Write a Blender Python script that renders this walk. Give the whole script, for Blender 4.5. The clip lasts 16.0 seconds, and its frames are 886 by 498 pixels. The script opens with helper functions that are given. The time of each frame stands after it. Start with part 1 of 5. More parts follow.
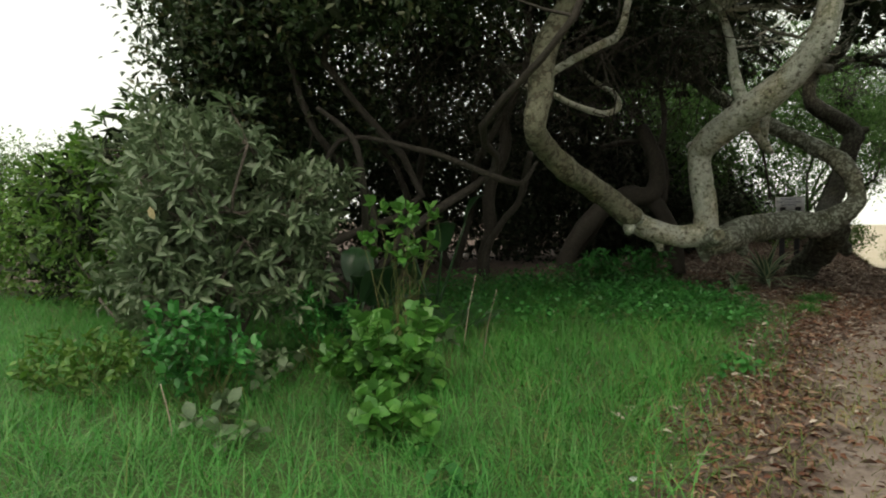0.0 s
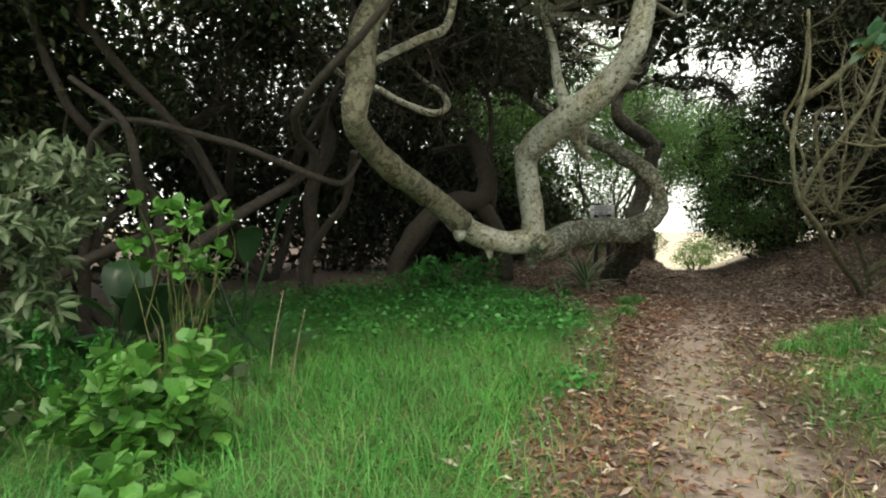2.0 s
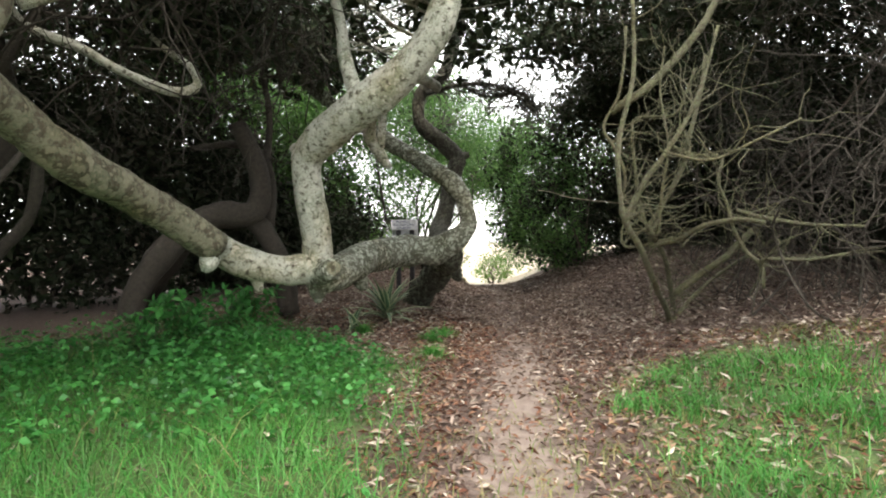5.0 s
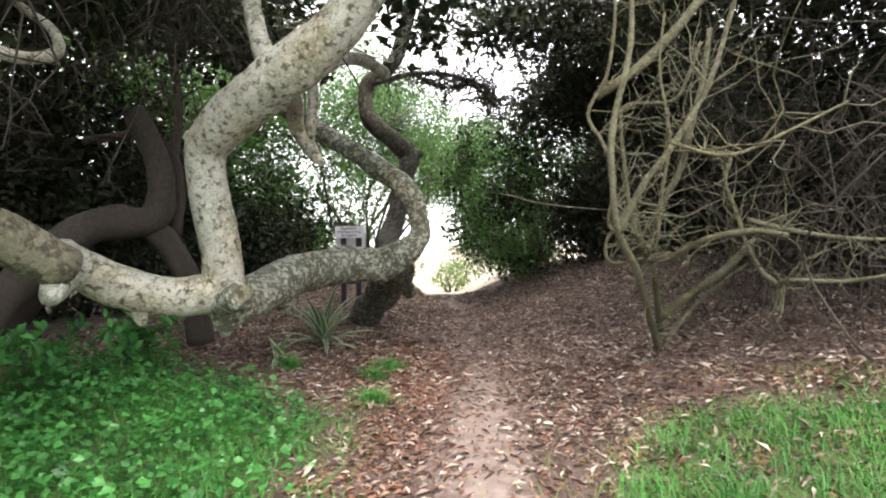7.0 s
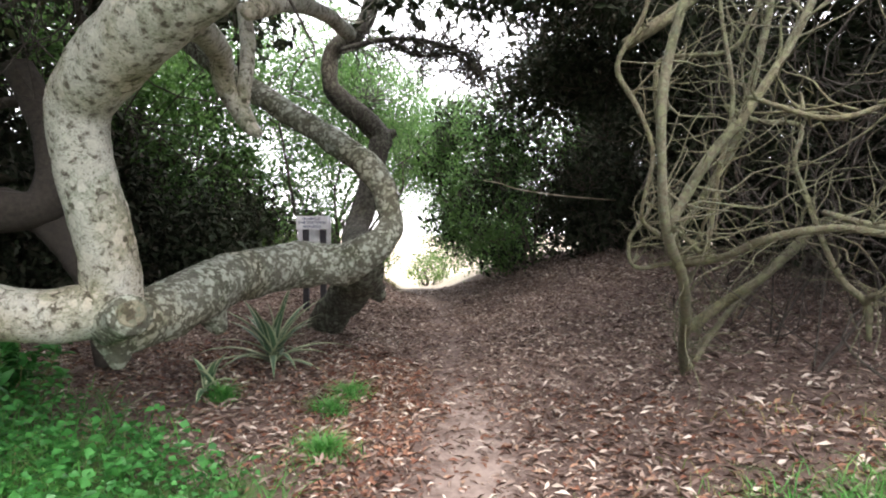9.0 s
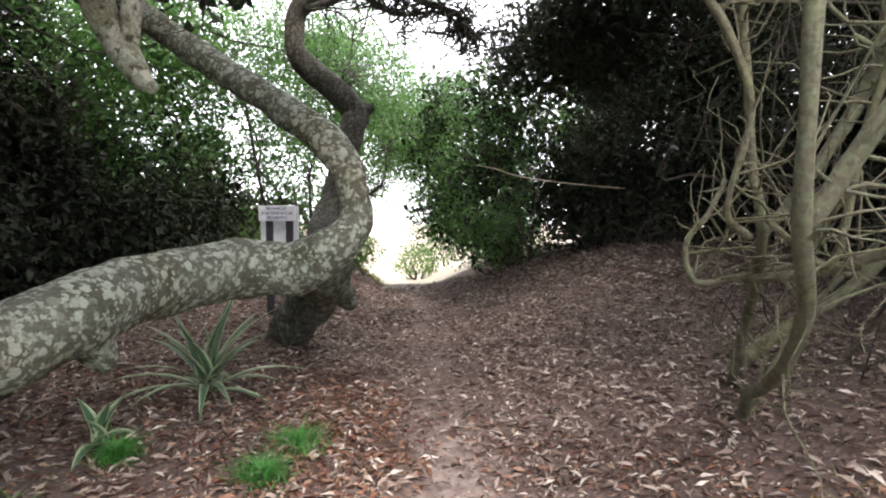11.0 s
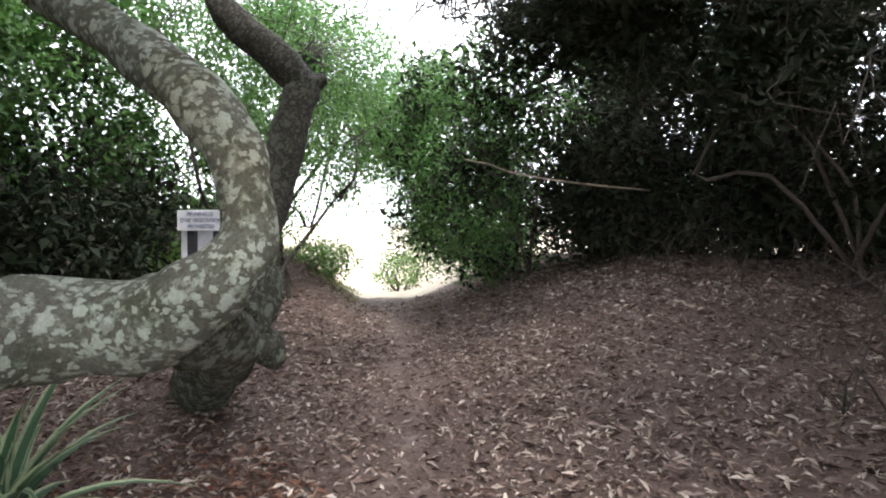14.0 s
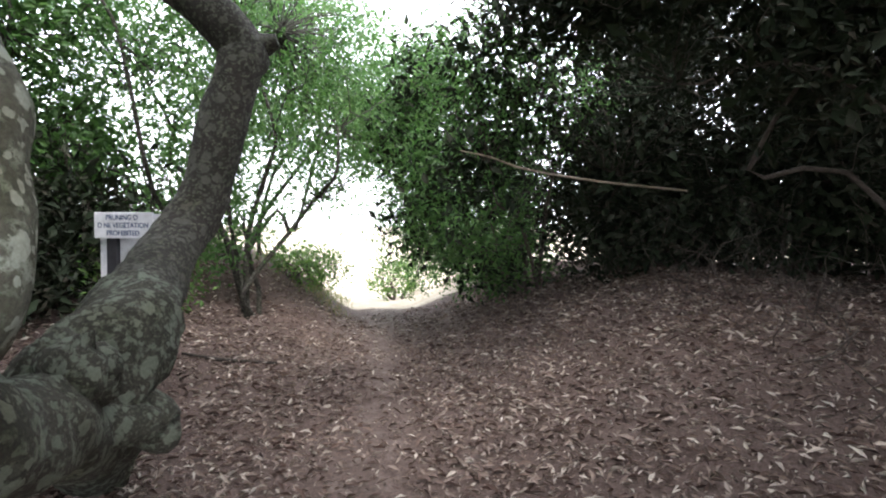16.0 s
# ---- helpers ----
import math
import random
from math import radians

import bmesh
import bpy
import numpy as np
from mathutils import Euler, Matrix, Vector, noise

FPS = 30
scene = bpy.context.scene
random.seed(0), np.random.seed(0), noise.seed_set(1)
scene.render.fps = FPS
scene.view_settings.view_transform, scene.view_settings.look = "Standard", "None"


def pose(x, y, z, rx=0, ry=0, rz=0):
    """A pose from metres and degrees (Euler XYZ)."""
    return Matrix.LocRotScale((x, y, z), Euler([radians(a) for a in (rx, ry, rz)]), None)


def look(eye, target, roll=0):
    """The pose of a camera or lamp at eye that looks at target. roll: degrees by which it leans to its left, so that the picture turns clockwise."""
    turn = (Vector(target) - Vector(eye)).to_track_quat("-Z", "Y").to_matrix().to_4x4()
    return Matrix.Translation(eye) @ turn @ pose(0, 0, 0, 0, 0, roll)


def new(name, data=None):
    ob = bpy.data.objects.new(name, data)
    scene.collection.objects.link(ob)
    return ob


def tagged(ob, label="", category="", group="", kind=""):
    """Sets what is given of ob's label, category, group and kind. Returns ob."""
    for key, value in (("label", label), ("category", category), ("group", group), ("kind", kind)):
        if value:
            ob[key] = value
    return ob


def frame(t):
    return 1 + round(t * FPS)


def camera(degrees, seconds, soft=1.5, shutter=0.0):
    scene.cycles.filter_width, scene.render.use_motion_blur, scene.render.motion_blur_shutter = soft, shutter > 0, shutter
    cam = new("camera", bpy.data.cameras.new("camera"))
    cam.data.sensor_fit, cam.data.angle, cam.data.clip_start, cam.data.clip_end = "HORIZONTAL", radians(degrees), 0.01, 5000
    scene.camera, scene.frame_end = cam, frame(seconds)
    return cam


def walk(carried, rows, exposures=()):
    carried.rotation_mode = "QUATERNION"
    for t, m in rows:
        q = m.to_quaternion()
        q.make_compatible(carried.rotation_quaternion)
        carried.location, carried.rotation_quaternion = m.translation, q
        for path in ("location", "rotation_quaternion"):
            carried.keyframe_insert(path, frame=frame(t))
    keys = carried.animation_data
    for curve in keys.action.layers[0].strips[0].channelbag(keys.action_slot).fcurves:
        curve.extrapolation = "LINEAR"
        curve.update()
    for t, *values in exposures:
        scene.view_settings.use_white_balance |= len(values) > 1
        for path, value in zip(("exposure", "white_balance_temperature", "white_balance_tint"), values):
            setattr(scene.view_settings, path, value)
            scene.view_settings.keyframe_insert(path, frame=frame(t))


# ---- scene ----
cam = camera(76.4, 16.0, soft=2.0)
EXPOSURES = [(0.0, 0.5, 7500, 0), (1.5, 1.15, 7500, 0), (3.5, 1.6, 7200, 2), (7.0, 2.4, 6800, 14), (9.0, 2.4, 6650, 15), (12.0, 2.45, 6500, 15), (16.0, 2.5, 6250, 12)]
METRES, EYE, TILT, LEAN, TURN = 9.5, 1.4, -2.5, 0.0, 0.0
ROWS = [
    (0.0, 0.0, 0.0, 0.0, 0.0, 0.0, 0.0),
    (0.5, 0.0067, 0.0203, -0.0002, -5.24, 0.13, 0.36),
    (1.0, 0.0139, 0.0404, 0.0012, -9.1, 0.27, 0.53),
    (1.5, 0.0217, 0.0587, -0.0, -12.59, 0.54, 0.65),
    (2.0, 0.0274, 0.0822, 0.0007, -16.59, 0.7, 0.83),
    (2.5, 0.0392, 0.1039, 0.0012, -21.54, 0.77, 1.31),
    (3.0, 0.0563, 0.1299, 0.0074, -25.91, 0.76, 1.4),
    (3.5, 0.072, 0.1503, 0.0093, -28.41, 0.9, 1.49),
    (4.0, 0.0892, 0.1761, 0.0136, -31.03, 1.12, 1.61),
    (4.5, 0.1084, 0.207, 0.0178, -33.87, 1.24, 1.77),
    (7.0, 0.2157, 0.3349, 0.0376, -40.46, 1.56, 2.14),
    (7.5, 0.2373, 0.3565, 0.0405, -41.3, 1.36, 2.08),
    (8.0, 0.2561, 0.3838, 0.0437, -42.08, 1.05, 1.98),
    (8.5, 0.2752, 0.4091, 0.0455, -42.55, 0.74, 1.95),
    (9.0, 0.3005, 0.4306, 0.0488, -42.75, 0.35, 1.97),
    (11.5, 0.418, 0.5453, 0.061, -43.76, -0.85, 1.81),
    (12.0, 0.4414, 0.5714, 0.0643, -43.95, -0.8, 1.78),
    (12.5, 0.4639, 0.5928, 0.0662, -44.28, -0.79, 1.78),
    (13.0, 0.4917, 0.615, 0.0706, -44.51, -0.73, 1.78),
    (13.5, 0.5142, 0.6305, 0.0725, -44.51, -0.67, 1.74),
    (14.0, 0.5397, 0.6509, 0.0742, -44.6, -0.62, 1.67),
    (14.5, 0.5655, 0.6688, 0.0766, -44.63, -0.57, 1.6),
    (15.0, 0.5975, 0.6894, 0.0803, -44.59, -0.55, 1.53),
    (15.5, 0.6231, 0.7097, 0.0803, -44.35, -0.5, 1.49),
    (16.0, 0.646, 0.7375, 0.0835, -44.07, -0.43, 1.33),
]
walk(cam, [(t, pose(0, 0, EYE, TILT, LEAN, TURN) @ pose(METRES * x, METRES * y, METRES * z, 90 + pitch, roll, yaw)) for t, x, y, z, yaw, pitch, roll in ROWS],
     exposures=EXPOSURES)

# ---- light: an overcast sky, a weak and very soft sun ----
world = bpy.data.worlds.new("overcast_sky")
scene.world = world
world.use_nodes = True
wn = world.node_tree
sky = wn.nodes.new("ShaderNodeTexSky")
sky.sky_type = "NISHITA"
sky.sun_disc = False
sky.sun_elevation, sky.sun_rotation = radians(58), radians(200)
sky.air_density, sky.dust_density, sky.ozone_density = 1.0, 2.0, 1.0
cloud = wn.nodes.new("ShaderNodeMix")
cloud.data_type = "RGBA"
cloud.inputs[0].default_value, cloud.inputs[7].default_value = 0.85, (7.6, 7.8, 8.0, 1)
wn.links.new(sky.outputs["Color"], cloud.inputs[6])
wn.links.new(cloud.outputs[2], wn.nodes["Background"].inputs["Color"])
wn.nodes["Background"].inputs["Strength"].default_value = 0.12
sun = new("sun", bpy.data.lights.new("sun", "SUN"))
sun.data.energy, sun.data.angle, sun.data.color = 1.0, radians(25), (1.0, 0.96, 0.9)
sun.matrix_world = look((-5, -14, 26), (0, 0, 0))

# ---- materials ----


def material(name):
    m = bpy.data.materials.new(name)
    m.use_nodes = True
    nt = m.node_tree
    return m, nt, nt.nodes["Principled BSDF"]


def tex_noise(nt, scale, detail=4, rough=0.6, coords=None, stretch=None):
    n = nt.nodes.new("ShaderNodeTexNoise")
    n.inputs["Scale"].default_value, n.inputs["Detail"].default_value, n.inputs["Roughness"].default_value = scale, detail, rough
    if coords is None:
        coords = nt.nodes.new("ShaderNodeNewGeometry").outputs["Position"]
    if stretch:
        mp = nt.nodes.new("ShaderNodeMapping")
        mp.inputs["Scale"].default_value = stretch
        nt.links.new(coords, mp.inputs["Vector"])
        coords = mp.outputs["Vector"]
    nt.links.new(coords, n.inputs["Vector"])
    return n.outputs["Fac"]


def ramp(nt, fac, stops):
    r = nt.nodes.new("ShaderNodeValToRGB")
    els = r.color_ramp.elements
    while len(els) < len(stops):
        els.new(0.5)
    for e, (p, c) in zip(els, stops):
        e.position, e.color = p, (*c, 1)
    nt.links.new(fac, r.inputs["Fac"])
    return r.outputs["Color"]


def mix(nt, fac, a, b, mode="MIX"):
    n = nt.nodes.new("ShaderNodeMix")
    n.data_type, n.blend_type = "RGBA", mode
    for sock, v in ((n.inputs[0], fac), (n.inputs[6], a), (n.inputs[7], b)):
        if isinstance(v, (int, float)):
            sock.default_value = v
        elif isinstance(v, tuple):
            sock.default_value = (*v, 1)
        else:
            nt.links.new(v, sock)
    return n.outputs[2]


def bump(nt, bsdf, height, strength, distance):
    b = nt.nodes.new("ShaderNodeBump")
    b.inputs["Strength"].default_value, b.inputs["Distance"].default_value = strength, distance
    nt.links.new(height, b.inputs["Height"])
    nt.links.new(b.outputs["Normal"], bsdf.inputs["Normal"])


def leaf_material(name, colours, rough=0.45, through_light=0.3):
    """Leaves that differ from one to the next, with a patchy sheen, and let some light through."""
    m, nt, p = material(name)
    g = nt.nodes.new("ShaderNodeNewGeometry")
    k = len(colours)
    col = ramp(nt, g.outputs["Random Per Island"], [(i / max(1, k - 1), c) for i, c in enumerate(colours)])
    patch = ramp(nt, tex_noise(nt, 1.3, 3), [(0.3, (0.7, 0.7, 0.7)), (0.7, (1.2, 1.2, 1.15))])
    col = mix(nt, 1.0, col, patch, "MULTIPLY")
    grain = ramp(nt, tex_noise(nt, 60, 2), [(0.3, (0.8, 0.8, 0.8)), (0.75, (1.15, 1.15, 1.1))])
    col = mix(nt, 1.0, col, grain, "MULTIPLY")
    nt.links.new(col, p.inputs["Base Color"])
    p.inputs["Roughness"].default_value = rough
    p.inputs["Specular IOR Level"].default_value = 0.5 if rough < 0.55 else 0.2
    if through_light:
        tr = nt.nodes.new("ShaderNodeBsdfTranslucent")
        nt.links.new(col, tr.inputs["Color"])
        mx = nt.nodes.new("ShaderNodeMixShader")
        mx.inputs["Fac"].default_value = through_light
        nt.links.new(p.outputs["BSDF"], mx.inputs[1])
        nt.links.new(tr.outputs["BSDF"], mx.inputs[2])
        nt.links.new(mx.outputs["Shader"], nt.nodes["Material Output"].inputs["Surface"])
    return m


def bark_material(name, dark, light, lichen=None, amount=0.5, scale=1.0):
    m, nt, p = material(name)
    grain = tex_noise(nt, 22 * scale, 6, 0.8)
    col = ramp(nt, grain, [(0.3, dark), (0.7, light)])
    h = grain
    if lichen:
        blot = tex_noise(nt, 6.5 * scale, 6, 0.66)
        mask = ramp(nt, blot, [(amount - 0.04, (0, 0, 0)), (amount + 0.035, (1, 1, 1))])
        fine = ramp(nt, tex_noise(nt, 55, 4, 0.7), [(0.35, tuple(0.62 * c for c in lichen)), (0.65, lichen)])
        col = mix(nt, mask, col, fine)
        small = ramp(nt, tex_noise(nt, 26 * scale, 3, 0.6), [(0.54, (0, 0, 0)), (0.64, (0.85, 0.85, 0.85))])
        col = mix(nt, small, col, (0.15, 0.16, 0.115))
        moss = ramp(nt, tex_noise(nt, 3.2, 5, 0.7), [(0.44, (0, 0, 0)), (0.62, (0.9, 0.9, 0.9))])
        col = mix(nt, moss, col, mix(nt, 1.0, col, (0.52, 0.58, 0.48), "MULTIPLY"))
        for cells, keep, tone in ((13, 0.52, 1.0), (27, 0.45, 0.9)):
            geo = nt.nodes.new("ShaderNodeNewGeometry")
            wob = nt.nodes.new("ShaderNodeTexNoise")
            wob.inputs["Scale"].default_value, wob.inputs["Detail"].default_value = 34, 3
            nt.links.new(geo.outputs["Position"], wob.inputs["Vector"])
            off = nt.nodes.new("ShaderNodeVectorMath")
            off.operation = "MULTIPLY_ADD"
            nt.links.new(wob.outputs["Color"], off.inputs[0])
            off.inputs[1].default_value = (0.05, 0.05, 0.05)
            nt.links.new(geo.outputs["Position"], off.inputs[2])
            vor = nt.nodes.new("ShaderNodeTexVoronoi")
            vor.inputs["Scale"].default_value = cells
            nt.links.new(off.outputs[0], vor.inputs["Vector"])
            disc = ramp(nt, vor.outputs["Distance"], [(0.36, (1, 1, 1)), (0.44, (0, 0, 0))])
            some = ramp(nt, vor.outputs["Color"], [(keep, (0, 0, 0)), (keep + 0.04, (1, 1, 1))])
            rosette = ramp(nt, tex_noise(nt, 70, 3, 0.7), [(0.35, tuple(0.75 * tone * c for c in lichen)), (0.65, tuple(tone * c for c in lichen))])
            col = mix(nt, mix(nt, 1.0, disc, some, "MULTIPLY"), col, rosette)
        warm = ramp(nt, tex_noise(nt, 1.6, 3), [(0.5, (0, 0, 0)), (0.7, (0.55, 0.55, 0.55))])
        col = mix(nt, warm, col, mix(nt, 1.0, col, (1.0, 0.78, 0.58), "MULTIPLY"))
    nt.links.new(col, p.inputs["Base Color"])
    p.inputs["Roughness"].default_value = 0.9
    if lichen:
        sum_h = nt.nodes.new("ShaderNodeMath")
        sum_h.operation = "MULTIPLY_ADD"
        nt.links.new(blot, sum_h.inputs[0])
        sum_h.inputs[1].default_value = 1.3
        nt.links.new(grain, sum_h.inputs[2])
        h = sum_h.outputs[0]
    bump(nt, p, h, 0.9, 0.016)
    return m


LICHEN_BARK = bark_material("lichen_bark", (0.05, 0.043, 0.033), (0.17, 0.15, 0.115), (0.60, 0.60, 0.52), 0.435, 2.8)
# Browner algae-toned bark; part of its darkness stands in for shade.
OLIVE_BARK = bark_material("olive_bark", (0.045, 0.037, 0.024), (0.15, 0.125, 0.085), (0.27, 0.255, 0.18), 0.50, 1.7)
DARK_BARK = bark_material("dark_bark", (0.018, 0.015, 0.012), (0.06, 0.05, 0.042), (0.10, 0.10, 0.08), 0.60, 1.6)
# Grey bark darkened to near-black to stand in for shade under the crowns.
DIM_GREY_BARK = bark_material("dim_grey_bark", (0.022, 0.018, 0.015), (0.075, 0.062, 0.05))
DEAD_WOOD = bark_material("dead_wood", (0.06, 0.054, 0.036), (0.175, 0.158, 0.105), (0.17, 0.175, 0.10), 0.55, 1.6)
MOSSY_BARK = bark_material("mossy_bark", (0.055, 0.055, 0.042), (0.19, 0.185, 0.14), (0.45, 0.48, 0.40), 0.56, 2.7)
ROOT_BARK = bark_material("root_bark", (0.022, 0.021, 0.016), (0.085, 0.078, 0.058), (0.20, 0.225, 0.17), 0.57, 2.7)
CUT_WOOD = bark_material("cut_wood", (0.22, 0.17, 0.12), (0.42, 0.35, 0.27))
TWIG = bark_material("twig_bark", (0.05, 0.04, 0.034), (0.15, 0.12, 0.1))
LEAF_DARK = leaf_material("milkwood_leaf", [(0.018, 0.04, 0.016), (0.035, 0.07, 0.025), (0.05, 0.085, 0.035), (0.075, 0.105, 0.05), (0.10, 0.09, 0.04)], 0.35, 0.2)
# Brownish thicket leaf, kept near-black so that deep shade is in its colour.
LEAF_THICKET_SHADE = leaf_material("shaded_thicket_leaf", [(0.018, 0.026, 0.015), (0.03, 0.04, 0.023), (0.045, 0.05, 0.032), (0.06, 0.05, 0.038)], 0.65, 0.1)
# Fill leaves deep in the crowns: the shade there is put into their colour.
LEAF_INNER_SHADE = leaf_material("inner_shade_leaf", [(0.02, 0.03, 0.016), (0.03, 0.045, 0.022), (0.042, 0.046, 0.03)], 0.7, 0.05)
LEAF_GREEN = leaf_material("green_leaf", [(0.055, 0.13, 0.035), (0.095, 0.21, 0.055), (0.14, 0.27, 0.075), (0.08, 0.17, 0.055)], 0.45, 0.5)
LEAF_GREY = leaf_material("grey_green_leaf", [(0.08, 0.13, 0.065), (0.13, 0.185, 0.10), (0.18, 0.235, 0.145), (0.105, 0.165, 0.08), (0.24, 0.28, 0.185)], 0.5, 0.25)
LEAF_BRAMBLE = leaf_material("bramble_leaf", [(0.06, 0.15, 0.025), (0.105, 0.23, 0.04), (0.16, 0.29, 0.06), (0.12, 0.19, 0.05)], 0.5, 0.35)
LEAF_LIGHT = leaf_material("young_leaf", [(0.075, 0.23, 0.04), (0.11, 0.30, 0.06), (0.16, 0.36, 0.08), (0.09, 0.25, 0.07)], 0.45, 0.4)
LEAF_ROUND = leaf_material("round_leathery_leaf", [(0.035, 0.10, 0.05), (0.06, 0.15, 0.075), (0.09, 0.18, 0.09)], 0.3, 0.25)
LEAF_FAN = leaf_material("wild_banana_leaf", [(0.03, 0.08, 0.035), (0.05, 0.11, 0.05)], 0.3, 0.25)
LEAF_COVER = leaf_material("groundcover_leaf", [(0.03, 0.15, 0.035), (0.055, 0.24, 0.055), (0.085, 0.32, 0.075)], 0.45, 0.35)
GRASS = leaf_material("grass_blade", [(0.04, 0.19, 0.035), (0.06, 0.27, 0.05), (0.085, 0.33, 0.065), (0.12, 0.37, 0.085), (0.20, 0.36, 0.12)], 0.48, 0.4)
DRY_GRASS = leaf_material("dry_grass_blade", [(0.10, 0.18, 0.04), (0.17, 0.23, 0.07), (0.34, 0.29, 0.16), (0.24, 0.23, 0.10)], 0.6, 0.3)
LITTER = leaf_material("fallen_leaf", [(0.075, 0.045, 0.038), (0.13, 0.085, 0.072), (0.20, 0.14, 0.12), (0.31, 0.24, 0.21), (0.15, 0.10, 0.088), (0.29, 0.22, 0.195), (0.48, 0.40, 0.36), (0.60, 0.53, 0.48)], 0.55, 0.0)
LITTER_RED = leaf_material("red_fallen_leaf", [(0.13, 0.052, 0.036), (0.19, 0.084, 0.056), (0.26, 0.14, 0.098), (0.34, 0.235, 0.175)], 0.65, 0.0)
YUCCA_GREEN = leaf_material("yucca_green", [(0.05, 0.12, 0.06), (0.08, 0.16, 0.085)], 0.4, 0.15)
YUCCA_PALE = leaf_material("yucca_margin", [(0.42, 0.46, 0.30), (0.34, 0.40, 0.26)], 0.45, 0.15)
PETAL_DRY = leaf_material("withered_petal", [(0.58, 0.46, 0.25), (0.66, 0.56, 0.36), (0.48, 0.29, 0.13)], 0.7, 0.2)


def painted(name, colour, wear):
    m, nt, p = material(name)
    col = ramp(nt, tex_noise(nt, 14, 5, 0.7), [(0.35, tuple(wear * c for c in colour)), (0.62, colour)])
    nt.links.new(col, p.inputs["Base Color"])
    p.inputs["Roughness"].default_value = 0.6
    bump(nt, p, tex_noise(nt, 90, 3), 0.2, 0.003)
    return m


SIGN_WHITE = painted("weathered_white_paint", (0.74, 0.75, 0.78), 0.78)
SIGN_BLACK = painted("black_painted_post", (0.03, 0.03, 0.035), 0.6)
SIGN_INK = painted("faded_blue_ink", (0.03, 0.06, 0.16), 0.6)


def ground_material():
    """Dark soil and litter crumbs, worn sandy path, mossy turf and open sand, by the masks on the sheet."""
    m, nt, p = material("ground_soil")

    def mask(name):
        a = nt.nodes.new("ShaderNodeAttribute")
        a.attribute_name = name
        return a.outputs["Fac"]
    crumbs = tex_noise(nt, 38, 5, 0.75)
    soil = ramp(nt, crumbs, [(0.3, (0.045, 0.028, 0.022)), (0.5, (0.10, 0.066, 0.055)), (0.72, (0.19, 0.135, 0.115))])
    earth = ramp(nt, tex_noise(nt, 9, 6, 0.7), [(0.3, (0.19, 0.142, 0.122)), (0.7, (0.31, 0.248, 0.22))])
    turf = ramp(nt, tex_noise(nt, 30, 4, 0.7), [(0.3, (0.03, 0.06, 0.015)), (0.7, (0.10, 0.15, 0.05))])
    sand = ramp(nt, tex_noise(nt, 2, 5, 0.65), [(0.3, (0.38, 0.31, 0.23)), (0.7, (0.52, 0.45, 0.35))])
    wob = tex_noise(nt, 4.5, 5, 0.7)

    def edge(a):
        add = nt.nodes.new("ShaderNodeMath")
        add.operation = "MULTIPLY_ADD"
        nt.links.new(wob, add.inputs[0])
        add.inputs[1].default_value = 0.9
        nt.links.new(a, add.inputs[2])
        return ramp(nt, add.outputs[0], [(0.78, (0, 0, 0)), (1.0, (1, 1, 1))])
    col = mix(nt, edge(mask("worn")), soil, earth)
    col = mix(nt, edge(mask("turf")), col, turf)
    col = mix(nt, edge(mask("sand")), col, sand)
    nt.links.new(col, p.inputs["Base Color"])
    p.inputs["Roughness"].default_value = 0.95
    bump(nt, p, crumbs, 0.6, 0.02)
    return m


GROUND = ground_material()

# ---- the lie of the land ----
PATH = np.array([(-1.5, -6), (1.0, 0.0), (2.2, 2.6), (3.4, 4.5), (4.3, 5.5), (5.8, 7.0), (7.6, 9.1), (8.9, 10.6), (12.5, 15.2), (16.2, 20.4), (22, 30), (60, 90)], float)


def path_offset(x, y):
    """Metres to the right (+) or left (-) of the path's middle."""
    x, y = np.asarray(x, float), np.asarray(y, float)
    best, side = np.full(x.shape, 1e9), np.zeros(x.shape)
    for a, b in zip(PATH[:-1], PATH[1:]):
        d = b - a
        f = np.clip(((x - a[0]) * d[0] + (y - a[1]) * d[1]) / (d @ d), 0, 1)
        px, py = x - a[0] - f * d[0], y - a[1] - f * d[1]
        dist = np.hypot(px, py)
        s = np.sign(px * d[1] - py * d[0])
        near = dist < best
        best, side = np.where(near, dist, best), np.where(near, s, side)
    return best * side


def step(a, b, v):
    f = np.clip((np.asarray(v, float) - a) / (b - a), 0, 1)
    return f * f * (3 - 2 * f)


def ground_z(x, y):
    x, y = np.asarray(x, float), np.asarray(y, float)
    s, along = path_offset(x, y), x + y
    z = 0.10 + 0.12 * step(2, 9, along) - 0.45 * step(24, 40, along)
    fade = 1 - step(34, 42, along)
    z = z + 0.23 * np.clip(s - 0.6, 0, 3.2) * step(5.5, 10, along) * fade
    z = z + 0.22 * np.clip(s - 0.9, 0, 1.7) * step(16, 22, along) * fade
    z = z + 0.10 * np.clip(-s - 0.6, 0, 4) * step(6, 13, along) * fade
    z = z + 0.26 * np.clip(-s - 0.7, 0, 2.2) * step(18, 24, along) * fade
    z = z + 0.38 * np.clip(-s - 0.55, 0, 1.5) * step(23.5, 27, along) * (1 - step(31, 35, along))
    z = z + 0.03 * np.sin(1.7 * x + 0.6 * y) * np.sin(1.3 * y - 0.5 * x) * fade
    return z + 0.012 * np.sin(6.1 * x + 2 * y) * np.sin(5.3 * y - 3 * x) * fade


def turf_edge(y):
    """How far to the right the grass on the left of the path reaches."""
    return np.interp(y, [-5, 0, 2.5, 3.8, 4.9, 6.0, 7.2, 8.0, 9.3], [-3.0, -0.6, 0.95, 1.85, 2.7, 3.45, 4.2, 4.0, 3.5])


